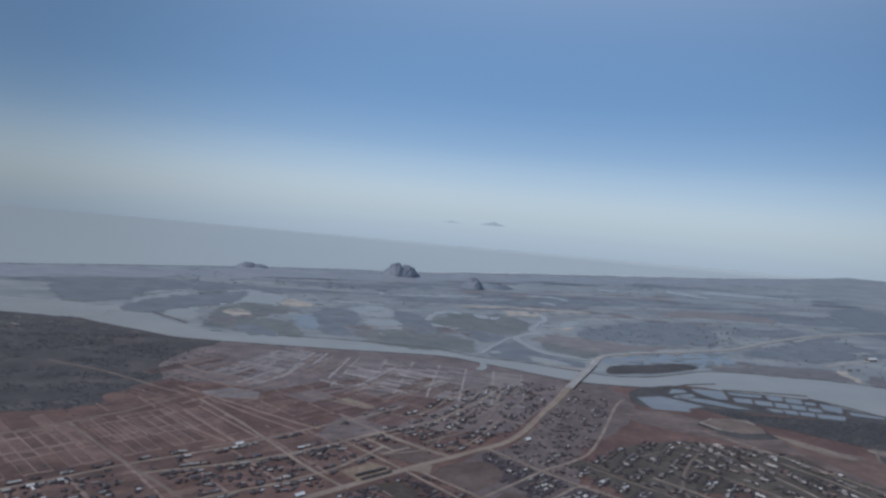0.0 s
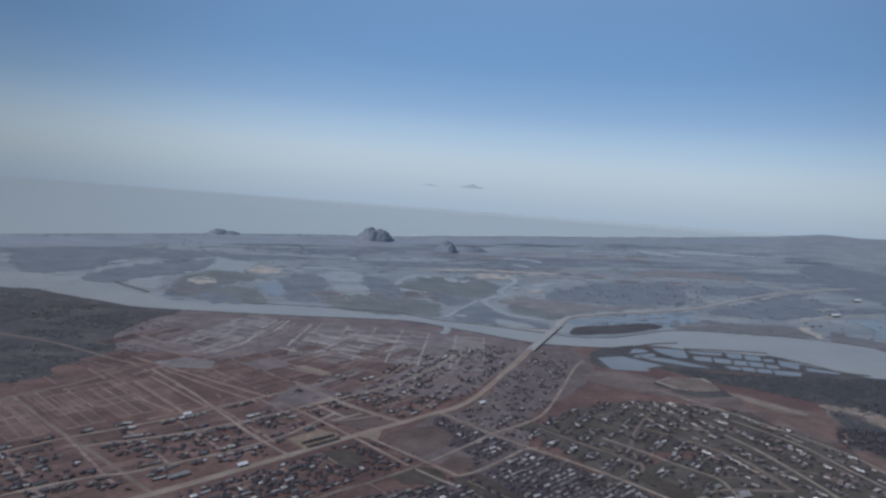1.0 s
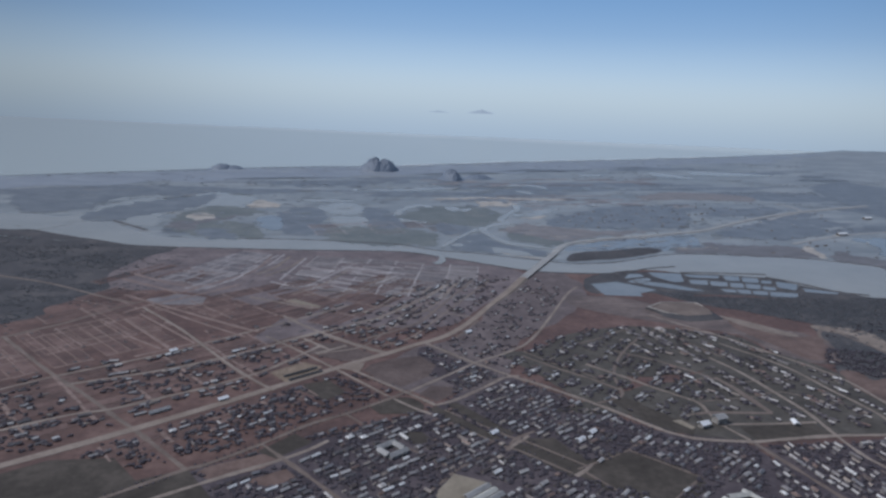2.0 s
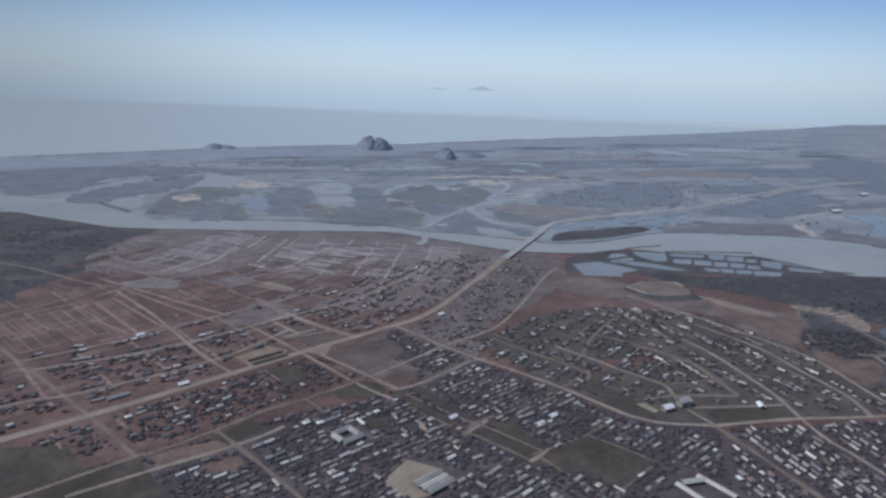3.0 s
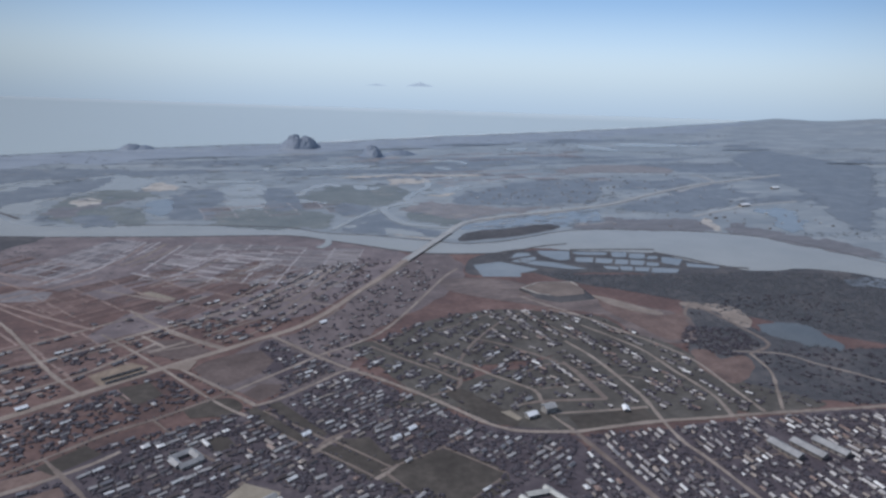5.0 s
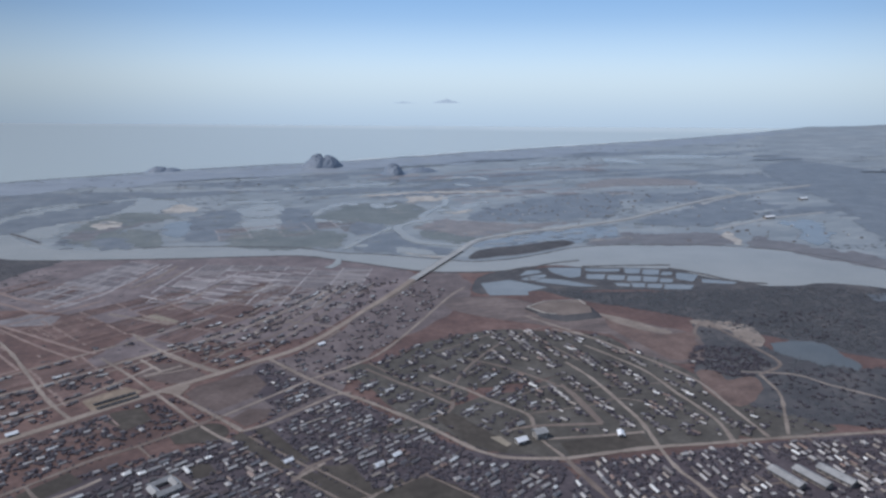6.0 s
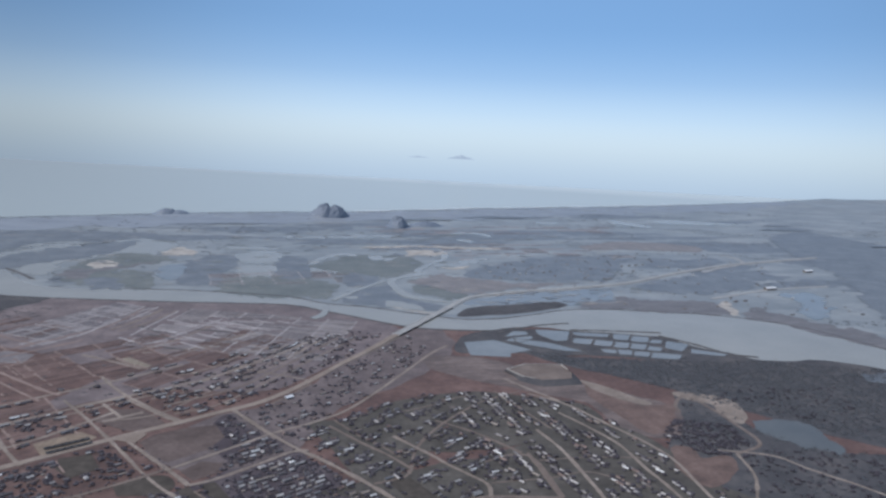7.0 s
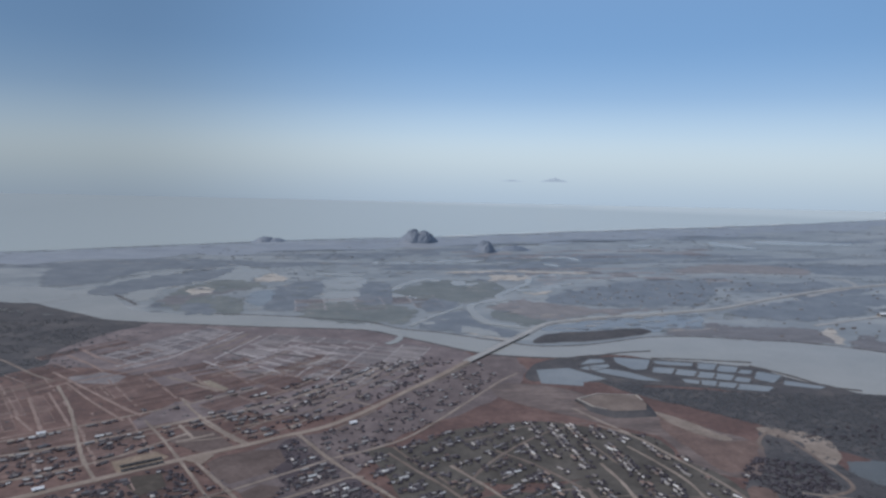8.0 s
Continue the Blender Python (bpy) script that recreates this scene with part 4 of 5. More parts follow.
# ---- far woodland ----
q = random.Random(5)
WOODED = [(100, 1300, 45, 70), (265, 1400, 28, 60), (-70, 1235, 45, 25), (-300, 1750, 200, 70), (400, 2120, 50, 150), (585, 1960, 40, 110), (760, 1300, 90, 40), (1000, 1500, 150, 60), (1500, 1750, 260, 90), (1250, 1500, 120, 50)]
for k in range(70):
    x = q.uniform(-900, 3000)
    WOODED.append((x, q.uniform(1620, max(1700, coast_y(x) - 90)), q.uniform(90, 300), q.uniform(18, 60)))
for k in range(44):
    WOODED.append((q.uniform(1200, 2600), q.uniform(500, 1700), q.uniform(90, 260), q.uniform(25, 70)))
for k, (x, y, rx, ry) in enumerate(WOODED):
    if land_height(x, y) > 3:
        continue
    lift = max(0.0, land_height(x, y)) + 0.115 + 0.0006 * k
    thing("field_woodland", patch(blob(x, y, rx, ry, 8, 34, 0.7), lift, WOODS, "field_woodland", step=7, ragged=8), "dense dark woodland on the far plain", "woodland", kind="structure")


# ---- the marsh and plain beyond the river, area by area ----
MARSHES = []


def marsh(material, text, *outline):
    MARSHES.append((material, text, outline))


marsh(WATER, "pale side arm of the river", (-294, 1593), (-272, 1662), (-215, 1703), (-202, 1675), (-250, 1618), (-280, 1547))
marsh(WATER, "shallow pale channel through the marsh", (-234, 1402), (-199, 1439), (-137, 1531), (-113, 1695), (-80, 1729), (-25, 1689), (12, 1634), (-2, 1534), (-29, 1480), (-84, 1482), (-145, 1427), (-151, 1321), (-152, 1273), (-198, 1289))
marsh(MEADOW, "low green flats beside the channel", (-132, 1316), (-123, 1417), (-84, 1482), (-15, 1498), (37, 1434), (17, 1402), (-36, 1335), (-6, 1161), (-55, 1173), (-115, 1237))
marsh(BANK_SOIL, "reddish mud flats beside the channel", (-129, 1292), (-115, 1323), (-68, 1347), (-15, 1398), (14, 1420), (-24, 1359), (-82, 1289), (-80, 1237), (-113, 1251))
marsh(SAND, "tan sand flat beside the channel", (-109, 1374), (-93, 1425), (-61, 1408), (-54, 1352), (-91, 1348))
marsh(SAND, "pale sand mound in the marsh", (0, 1517), (15, 1577), (25, 1603), (72, 1518), (48, 1487), (12, 1492))
marsh(POND, "blue pool in the marsh", (19, 1315), (37, 1374), (64, 1392), (79, 1264), (60, 1226), (33, 1271))
marsh(WOODS, "dark trees round a marsh pool", (61, 1417), (99, 1473), (147, 1490), (162, 1382), (146, 1294), (147, 1204), (122, 1197), (90, 1186), (70, 1222), (77, 1299))
marsh(WOODS, "dark reeds beside the river", (-75, 1228), (-50, 1259), (-23, 1234), (-5, 1161), (-53, 1173))
marsh(MEADOW, "rough wet meadow beside the river", (-31, 1309), (2, 1316), (31, 1255), (39, 1164), (2, 1173))
marsh(WATER, "pale flooded field in the marsh", (152, 1489), (183, 1553), (241, 1559), (246, 1446), (204, 1397), (169, 1420))
marsh(WATER, "pale flooded field in the marsh", (171, 1356), (240, 1374), (244, 1293), (195, 1258), (178, 1287))
marsh(WATER, "long pale water strip", (126, 1613), (237, 1612), (239, 1585), (130, 1586))
marsh(WOODS, "dark trees in the marsh", (243, 1463), (284, 1488), (306, 1349), (301, 1254), (247, 1267))
marsh(MEADOW, "green river meadow on the north bank", (150, 1228), (175, 1262), (331, 1226), (320, 1098), (166, 1126), (143, 1157))
marsh(MEADOW, "green meadow in the marsh", (314, 1392), (408, 1521), (524, 1502), (551, 1429), (510, 1328), (455, 1279), (373, 1298), (329, 1339))
marsh(WATER, "long pale water strip far inland", (258, 1802), (369, 1818), (477, 1859), (556, 1876), (549, 1834), (472, 1814), (366, 1779), (257, 1778))
marsh(SAND, "bright bare sand patch in the marsh", (537, 1553), (561, 1608), (635, 1607), (632, 1556), (594, 1527), (540, 1528))
marsh(SAND, "long pale sand strip in the far marsh", (450, 1650), (605, 1679), (793, 1656), (786, 1633), (599, 1653), (447, 1625))
marsh(WATER, "pale water strip beside the sand", (633, 1596), (713, 1632), (708, 1606), (638, 1573))
marsh(WATER, "long pale pool in the far marsh", (734, 1953), (822, 1963), (851, 1892), (841, 1862), (810, 1922), (727, 1923))
marsh(WATER, "small pale pool in the far marsh", (727, 1821), (759, 1781), (748, 1751), (720, 1789))
marsh(WATER, "pale pool beside the village", (576, 1406), (630, 1457), (714, 1497), (696, 1458), (642, 1403), (606, 1365), (577, 1369))
marsh(SAND, "sandy rim of a pool", (578, 1374), (608, 1373), (643, 1408), (638, 1380), (603, 1355))
marsh(WOODS, "dark trees and gardens of a far village", (612, 1315), (682, 1400), (726, 1420), (837, 1494), (1037, 1487), (916, 1258), (837, 1242), (715, 1247), (629, 1276))
marsh(WATER, "pale flooded plot beside the village", (795, 1554), (856, 1574), (848, 1546), (790, 1533))
marsh(WATER, "pale flooded plot near the coast", (1140, 2288), (1221, 2312), (1201, 2260), (1125, 2244))
marsh(PINK, "bare pinkish earth beyond the bridge", (513, 1254), (549, 1294), (609, 1271), (707, 1224), (804, 1224), (851, 1231), (767, 1197), (635, 1150), (578, 1121), (543, 1161), (489, 1226))
marsh(MEADOW, "dark meadow inside the creek's bend", (483, 1195), (503, 1208), (548, 1148), (575, 1110), (539, 1082), (496, 1103), (477, 1145))
marsh(WOODS, "dark muddy ground between creek and river", (350, 1098), (400, 1174), (446, 1204), (448, 1144), (461, 1086), (499, 1051), (481, 1008), (373, 1056))
marsh(WATER, "pale drying plot beside the creek", (424, 1074), (474, 1026), (471, 1011), (420, 1033))
marsh(WATER, "pale drying plot beside the canal", (408, 1208), (440, 1240), (437, 1218), (408, 1188))
marsh(WATER, "pale drying plot beside the canal", (354, 1102), (376, 1109), (375, 1092), (357, 1090))
marsh(WATER, "pale flooded field in the marsh", (442, 1508), (474, 1513), (462, 1460), (443, 1458))
marsh(WATER, "pale flooded field in the marsh", (472, 1482), (499, 1501), (495, 1471), (471, 1446))
marsh(WATER, "thin pale creek in the marsh", (319, 1465), (385, 1552), (415, 1526), (412, 1502), (382, 1521), (332, 1448), (304, 1374), (329, 1339), (366, 1311), (364, 1295), (323, 1321), (298, 1350))
marsh(WOODS, "dark trees beside the canal", (359, 1241), (387, 1302), (435, 1267), (411, 1191), (366, 1190))
marsh(WOODS, "dark trees in the marsh", (280, 1460), (300, 1470), (307, 1324), (298, 1255), (273, 1260))
marsh(WATER, "long pale water strip near the coast", (1738, 2475), (2042, 2443), (1985, 2361), (1680, 2373))
marsh(WATER, "long pale water strip near the coast", (1499, 2418), (1571, 2280), (1530, 2202), (1456, 2322))
marsh(WATER, "long pale water strip on the far plain", (2391, 2126), (2639, 2142), (2510, 2024), (2296, 2028))
marsh(PINK, "bare pinkish fields on the far plain", (1086, 1752), (1275, 1835), (1434, 1758), (1387, 1661), (1206, 1666), (1051, 1677))
marsh(BANK_SOIL, "brown trodden river bank", (741, 1025), (823, 1086), (927, 1079), (1019, 1058), (991, 967), (917, 980), (828, 1001))
marsh(BANK_SOIL, "brown trodden river bank", (1007, 960), (1068, 1011), (1100, 942), (1143, 872), (1160, 794), (1116, 753), (1062, 842), (1031, 924))
marsh(WOODS, "dark forest on the far plain", (1927, 2044), (2376, 2256), (2427, 1948), (1352, 969), (1319, 1014), (1415, 1148), (1520, 1302), (1666, 1632))
marsh(WOODS, "dark scrub between the roads", (1067, 1275), (1219, 1349), (1256, 1285), (1213, 1194), (1061, 1125), (961, 1135), (938, 1195))
marsh(POND, "pale pond beyond the river", (1216, 1118), (1290, 1130), (1265, 1066), (1203, 980), (1136, 938), (1140, 981), (1198, 1054))
marsh(SAND, "pale gap in the river bank", (1029, 1056), (1054, 1062), (1009, 976), (991, 967))
marsh(WOODS, "dark woodland beyond the side arm", (-411, 1424), (-312, 1473), (-290, 1586), (-217, 1665), (-81, 1733), (-238, 1838), (-467, 1773), (-517, 1720))
marsh(WATER, "pale side arm of the river", (-373, 1320), (-334, 1360), (-297, 1421), (-279, 1540), (-209, 1622), (-184, 1580), (-263, 1476), (-280, 1361), (-307, 1274), (-345, 1240))
marsh(WOODS, "dark wooded river island", (-299, 1380), (-266, 1490), (-201, 1581), (-120, 1652), (-73, 1667), (-100, 1508), (-166, 1405), (-228, 1339), (-272, 1332))
KINDS = {"river_water": ("water_pool", "water"), "pond_water": ("water_pool", "water"), "pale_sand": ("sand_flat", "sand"), "woodland_canopy": ("field_woodland", "woodland"), "river_meadow": ("field_meadow", "meadow"), "pale_pink_earth": ("field_bare", "ground"), "trodden_bank_soil": ("field_bare", "ground")}
for k, (material, text, outline) in enumerate(MARSHES):
    name, category = KINDS[material.name]
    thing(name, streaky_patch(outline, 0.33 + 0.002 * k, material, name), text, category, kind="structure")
    take_area(list(outline))
for line, width in (([(1034, 1087), (1102, 1116), (1214, 1163), (1314, 1187), (1396, 1202)], 9), ([(1192, 1351), (1273, 1405), (1348, 1445), (1408, 1501), (1426, 1567), (1413, 1601)], 9)):
    thing("road_far", ribbon(line, width, 0.62, 0.4, PALE_ROAD, "road_far", ragged=0.2), "pale dusty road beyond the river", "road", kind="structure")


# ---- mosaic of the marsh: small pools, mud bars and reed beds ----
q = random.Random(31)
SPOTS = []
for k in range(520):
    x, y = q.uniform(-420, 1250), 1120 + 800 * q.random() ** 1.3
    big = 0.5 + (y - 1100) / 1300
    pick = q.random()
    if k % 9 == 0:
        x, y = q.uniform(560, 850), q.uniform(1050, 1165)
    lump = noise.noise(Vector((x / 170, y / 170, 4.0)))
    if pick < 0.36 and lump > -0.05:
        SPOTS.append(("water_pool", WATER, "small pale pool in the marsh", "water", x, y, q.uniform(5, 17) * big, q.uniform(2, 6) * big))
    elif pick < 0.48:
        SPOTS.append(("mud_bar", SAND, "thin pale mud bar in the marsh", "mud", x, y, q.uniform(8, 24) * big, q.uniform(1.2, 2.6) * big))
    elif pick < 0.85 and lump < 0.2:
        SPOTS.append(("reed_bed", WOODS, "dark reed bed in the marsh", "reeds", x, y, q.uniform(6, 20) * big, q.uniform(3, 11) * big))
    elif pick > 0.9:
        SPOTS.append(("field_meadow", MEADOW, "green wet meadow in the marsh", "meadow", x, y, q.uniform(10, 26) * big, q.uniform(3, 8) * big))
for k, (name, material, text, category, x, y, rx, ry) in enumerate(SPOTS):
    if inside(x, y, SOUTH + NORTH) or y > coast_y(x) - 330 or (math.hypot(x - 515, y - 1024) < 40):
        continue
    thing(name, streaky_patch(blob(x, y, rx, ry, q.uniform(-4, 14), 14, 1.0), 0.46 + 0.0006 * k, material, name), text, category, kind="structure")


# ---- earth platform ----
def platform():
    corners = [Vector(p) for p in ((513, 720), (524, 694), (543, 681), (579, 683), (587, 702), (586, 731), (541, 736))]
    mid = sum(corners, Vector((0, 0))) / len(corners)
    root = thing("earth_platform", None, "raised earth platform with steep banks and a pale rim", "earthwork", at=Matrix.Translation((mid.x, mid.y, 0)))
    line = [a.lerp(b, j / 8) - mid for a, b in zip(corners, corners[1:] + corners[:1]) for j in range(8)]
    n = len(line)
    v, f = [], []
    for p in line:
        foot = 1.12 + (0.45 if p.y < 0 else 0.0) * min(1.0, -p.y / 18)
        for scale, z in ((foot, -0.1), ((foot + 1) / 2, 1.6), (1.0, 3.2)):
            v.append((p.x * (scale if scale < 1.1 else 1 + (scale - 1) * 0.5), p.y * scale, z + (wobble(p.x, p.y, 7, 0.5) if z > 0 else 0)))
    for k in range(n):
        i, j = 3 * k, 3 * ((k + 1) % n)
        f += [(i + q, j + q, j + q + 1, i + q + 1) for q in range(2)]
    # dark soil colour stands in for the shadow on the south slope
    part("bank", mesh_of("platform_bank", v, f, SCRUB), root, "bank coloured dark for its shadow")
    v = [(p.x * 0.995, p.y * 0.995, 3.1 + wobble(p.x, p.y, 7, 0.2)) for p in line]
    part("top", mesh_of("platform_top", v, [tuple(range(n))], TRACK), root, "flat bare grey-brown top")
    v, f = [], []
    for p in line:
        for scale, z in ((1.015, 2.8), (1.01, 3.7), (0.965, 3.7), (0.96, 2.9)):
            v.append((p.x * scale, p.y * scale, z))
    for k in range(n):
        i, j = 4 * k, 4 * ((k + 1) % n)
        # rim left off to the south and east, where the edge lies in shade
        if line[k].y > 6 or line[k].x < -18:
            f += [(i + q, j + q, j + q + 1, i + q + 1) for q in range(3)]
    part("rim", mesh_of("platform_rim", v, f, SAND), root, "pale rim wall to the north and west")
    take_area([(p.x * 1.2 + mid.x, p.y * 1.3 + mid.y) for p in line])


platform()


# ---- houses ----
def gable(length, width, wall, rise, over=0.6):
    """Wall and roof of a simple house, along x."""
    x, y = length / 2, width / 2
    wv = [(-x, -y, 0), (x, -y, 0), (x, y, 0), (-x, y, 0), (-x, -y, wall), (x, -y, wall), (x, y, wall), (-x, y, wall), (-x, 0, wall + rise), (x, 0, wall + rise)]
    wf = [(0, 1, 5, 4), (2, 3, 7, 6), (1, 2, 6, 9, 5), (3, 0, 4, 8, 7)]
    s = rise / y
    ex, ey, t = x + over, y + over, 0.18
    low, top = wall - over * s + 0.05, wall + rise + 0.05
    rv = [(-ex, -ey, low), (ex, -ey, low), (ex, 0, top), (-ex, 0, top), (ex, ey, low), (-ex, ey, low)]
    rv += [(a, b, c + t) for a, b, c in rv]
    rf = [(6, 7, 8, 9), (9, 8, 10, 11), (3, 2, 1, 0), (5, 4, 2, 3), (0, 1, 7, 6), (4, 5, 11, 10), (1, 2, 8, 7), (2, 4, 10, 8), (5, 3, 9, 11), (3, 0, 6, 9)]
    return wv, wf, rv, rf


def hipped(length, width, wall, rise, over=0.7):
    x, y = length / 2, width / 2
    wv, wf = [], []
    box(wv, wf, -x, x, -y, y, 0, wall)
    ex, ey, r, t = x + over, y + over, max(0.4, x - y), 0.2
    rv = [(-ex, -ey, wall - 0.2), (ex, -ey, wall - 0.2), (ex, ey, wall - 0.2), (-ex, ey, wall - 0.2)]
    rv += [(a, b, c + t) for a, b, c in rv] + [(-r, 0, wall + rise), (r, 0, wall + rise)]
    rf = [(4, 5, 9, 8), (5, 6, 9), (6, 7, 8, 9), (7, 4, 8), (3, 2, 1, 0), (0, 1, 5, 4), (1, 2, 6, 5), (2, 3, 7, 6), (3, 0, 4, 7)]
    return wv, wf, rv, rf


HOUSES = [gable(10, 5.2, 2.7, 1.6), gable(14, 5, 2.8, 1.6), gable(8, 5, 2.5, 1.5), hipped(10, 7, 3.0, 2.0), gable(18, 4.6, 2.8, 1.5), hipped(12, 8, 5.6, 2.2), gable(7, 4.4, 2.3, 1.4), gable(11, 7, 3.0, 2.1)]
MESHES = [(mesh_of("house_walls", a, b, WALL), mesh_of("house_roof", c, d, ROOF)) for a, b, c, d in HOUSES]
SPECIAL = [(357, 324, 22), (188, 368, 22), (566, 335, 24), (471, 419, 9), (265, 659, 9), (410, 431, 8), (393, 426, 7), (146, 426, 13), (-19, 512, 8)]
DISTRICTS = []


def district(outline, row_turn, along, rows, period, house_turn, filled, yard=0.45):
    """Houses in rows: the way of a row, the step along it, where the rows lie within each period across it, the way of the ridges."""
    DISTRICTS.append((outline, row_turn, along, rows, period, house_turn, filled, yard))


TIGHT = (0.0, 5.5, 11.0)
district([(-80, 320), (330, 240), (415, 395), (352, 430), (290, 520), (250, 580), (190, 492), (60, 445), (-80, 390)], 30, 8.3, TIGHT, 17.4, 30, 0.76)
district([(425, 392), (700, 370), (760, 300), (720, 230), (330, 230), (415, 380)], 93, 8.3, TIGHT, 18.0, 92, 0.74)
district([(-100, 410), (-35, 480), (120, 578), (172, 520), (60, 448)], 31, 9.0, (0, 7.5), 17, 31, 0.62, 0.58)
district([(-300, 330), (-180, 380), (-60, 465), (-100, 500), (-260, 420)], 31, 11, (0, 9), 22, 31, 0.5, 0.62)
district([(-330, 440), (-60, 475), (120, 590), (160, 620), (110, 665), (20, 620), (-60, 575), (-200, 560), (-330, 500)], 32, 11, (0, 9), 20, 32, 0.5, 0.62)
district([(140, 605), (240, 655), (330, 770), (400, 880), (330, 905), (240, 800), (160, 720), (110, 670)], 48, 12, (0, 8), 20, 36, 0.3, 0.5)
district([(190, 590), (240, 640), (330, 760), (420, 890), (440, 800), (350, 655), (280, 580), (240, 550)], 52, 11, (0, 8), 19, 36, 0.34, 0.45)
district([(198, 596), (214, 626), (244, 578), (266, 552), (240, 540), (222, 522), (206, 540)], 35, 8.5, (0, 8), 18, 32, 0.5, 0.5)
district([(250, 590), (300, 520), (350, 440), (430, 440), (430, 655), (395, 655), (347, 630), (310, 640)], 43, 6.2, (0, 4.6), 20, 24, 0.62, 0.62)
district([(430, 410), (575, 395), (590, 480), (574, 570), (562, 612), (513, 645), (453, 664), (430, 655)], 95, 6.2, (0, 4.8), 20, -60, 0.62, 0.62)
district([(560, 395), (650, 385), (650, 490), (600, 520), (585, 440)], 70, 8, (0, 8), 20, -60, 0.5, 0.5)
district([(634, 571), (687, 550), (681, 499), (656, 481), (615, 497), (605, 532)], 60, 9, (0, 9), 18, -50, 0.5, 0.8)
district([(640, 500), (760, 480), (900, 450), (860, 380), (660, 380)], 60, 16, (0,), 15, 20, 0.3, 0.6)
district([(640, 600), (760, 640), (900, 640), (820, 520), (720, 600)], 60, 40, (0,), 40, 20, 0.3, 0.6)
district([(800, 1190), (1300, 1200), (1450, 1500), (1300, 1700), (900, 1500), (700, 1350)], 20, 24, (0,), 26, 20, 0.16, 0.6)
district([(820, 1030), (1100, 970), (1250, 900), (1400, 1150), (900, 1160)], 10, 24, (0,), 26, 10, 0.16, 0.6)
district([(611, 1310), (681, 1394), (724, 1414), (834, 1488), (1033, 1480), (919, 1262), (839, 1246), (717, 1251), (631, 1280)], 20, 17, (0,), 20, 15, 0.22, 0)
PITCHED, YARDS = [], []
for x, y, reach in SPECIAL:
    take_area(blob(x, y, reach, reach), 1)
LENGTHS = (10, 14, 8, 10, 18, 12, 7, 11)


def settle(x, y, turn, pick, size, yard):
    """A house on free ground; its footprint is taken."""
    half = LENGTHS[pick] * size / 2
    c, s = math.cos(radians(turn)), math.sin(radians(turn))
    if y < 1000 and not all(free(x + c * d, y + s * d) for d in (-half, 0.0, half)):
        return
    PITCHED.append((x, y, turn, pick, size))
    if yard:
        YARDS.append((x, y, yard))
    for d in np.arange(-half, half + 0.5, 1.5):
        at = cell_of(x + c * d, y + s * d)
        if at:
            taken[at] = 1


r = random.Random(11)
for number, (outline, row_turn, along, rows, period, house_turn, filled, yard) in enumerate(DISTRICTS):
    xs, ys = [p[0] for p in outline], [p[1] for p in outline]
    cx, cy, reach = sum(xs) / len(xs), sum(ys) / len(ys), max(max(xs) - min(xs), max(ys) - min(ys))
    c, s = math.cos(radians(row_turn)), math.sin(radians(row_turn))
    for j in range(-int(reach / period), int(reach / period) + 1):
        for row in rows:
            shift = r.uniform(0, along)
            for i in range(-int(reach / along), int(reach / along) + 1):
                u, v = i * along + shift + r.gauss(0, 0.7), j * period + row + r.gauss(0, 0.45)
                x, y = cx + c * u - s * v, cy + s * u + c * v
                pick, size = r.choice((0, 0, 1, 1, 1, 2, 2, 3, 4, 4, 6, 6)), r.uniform(0.33, 0.54) * (1.0 if number < 2 or number > 13 else 0.86)
                lean = r.gauss(0, 4) + (90 if r.random() < 0.06 else 0)
                lump = 0.75 * noise.noise(Vector((x / 22, y / 22, 6.0)))
                if r.random() < filled + lump and inside(x, y, outline):
                    settle(x, y, house_turn + lean, pick, size, 0 if number in (0, 1, 14, 15, 16) else yard)
LANES = [line for width, material, line in STREETS if (width == 1.8 and len(line) > 3) or (width == 3.4 and line[0][0] < 0 and line[0][1] < 600)]
for line in LANES:  # houses along the lanes
    walked = curve_through(line, 7.5)
    for k in range(1, len(walked)):
        way = (walked[k] - walked[k - 1]).normalized()
        for side in (-6.2, 6.2):
            x, y = walked[k].x - way.y * side, walked[k].y + way.x * side
            if r.random() < (0.6 if y < 640 else 0.36) and y < 900:
                settle(x, y, math.degrees(math.atan2(way.y, way.x)) + r.gauss(0, 8), r.choice((0, 1, 2, 3, 4, 6)), r.uniform(0.36, 0.52), 0.65)
PITCHED.sort(key=lambda h: math.hypot(h[0] - 300, (h[1] - 260) * 1.3))
WORDS = ["small gabled house with a sheet-metal roof", "long gabled house with a weathered roof", "tiny village house with a patched roof", "hip-roofed house in a walled yard", "long low row house with a metal roof", "two-storey hip-roofed house in a small yard", "small hut with a rusty roof", "wide gabled house with a deep roof"]
models = {}
for k, (x, y, turn, pick, size) in enumerate(PITCHED[:300]):
    at = pose(x, y, 0, 0, 0, turn) @ Matrix.Diagonal((size, size, size * 0.98, 1))
    if pick not in models:
        models[pick] = thing("house", None, WORDS[pick], "house", "houses of the town", at=at)
        part("wall", MESHES[pick][0], models[pick])
        part("roof", MESHES[pick][1], models[pick])
    else:
        ob = copy_thing(models[pick], at)
        ob.matrix_basis = at


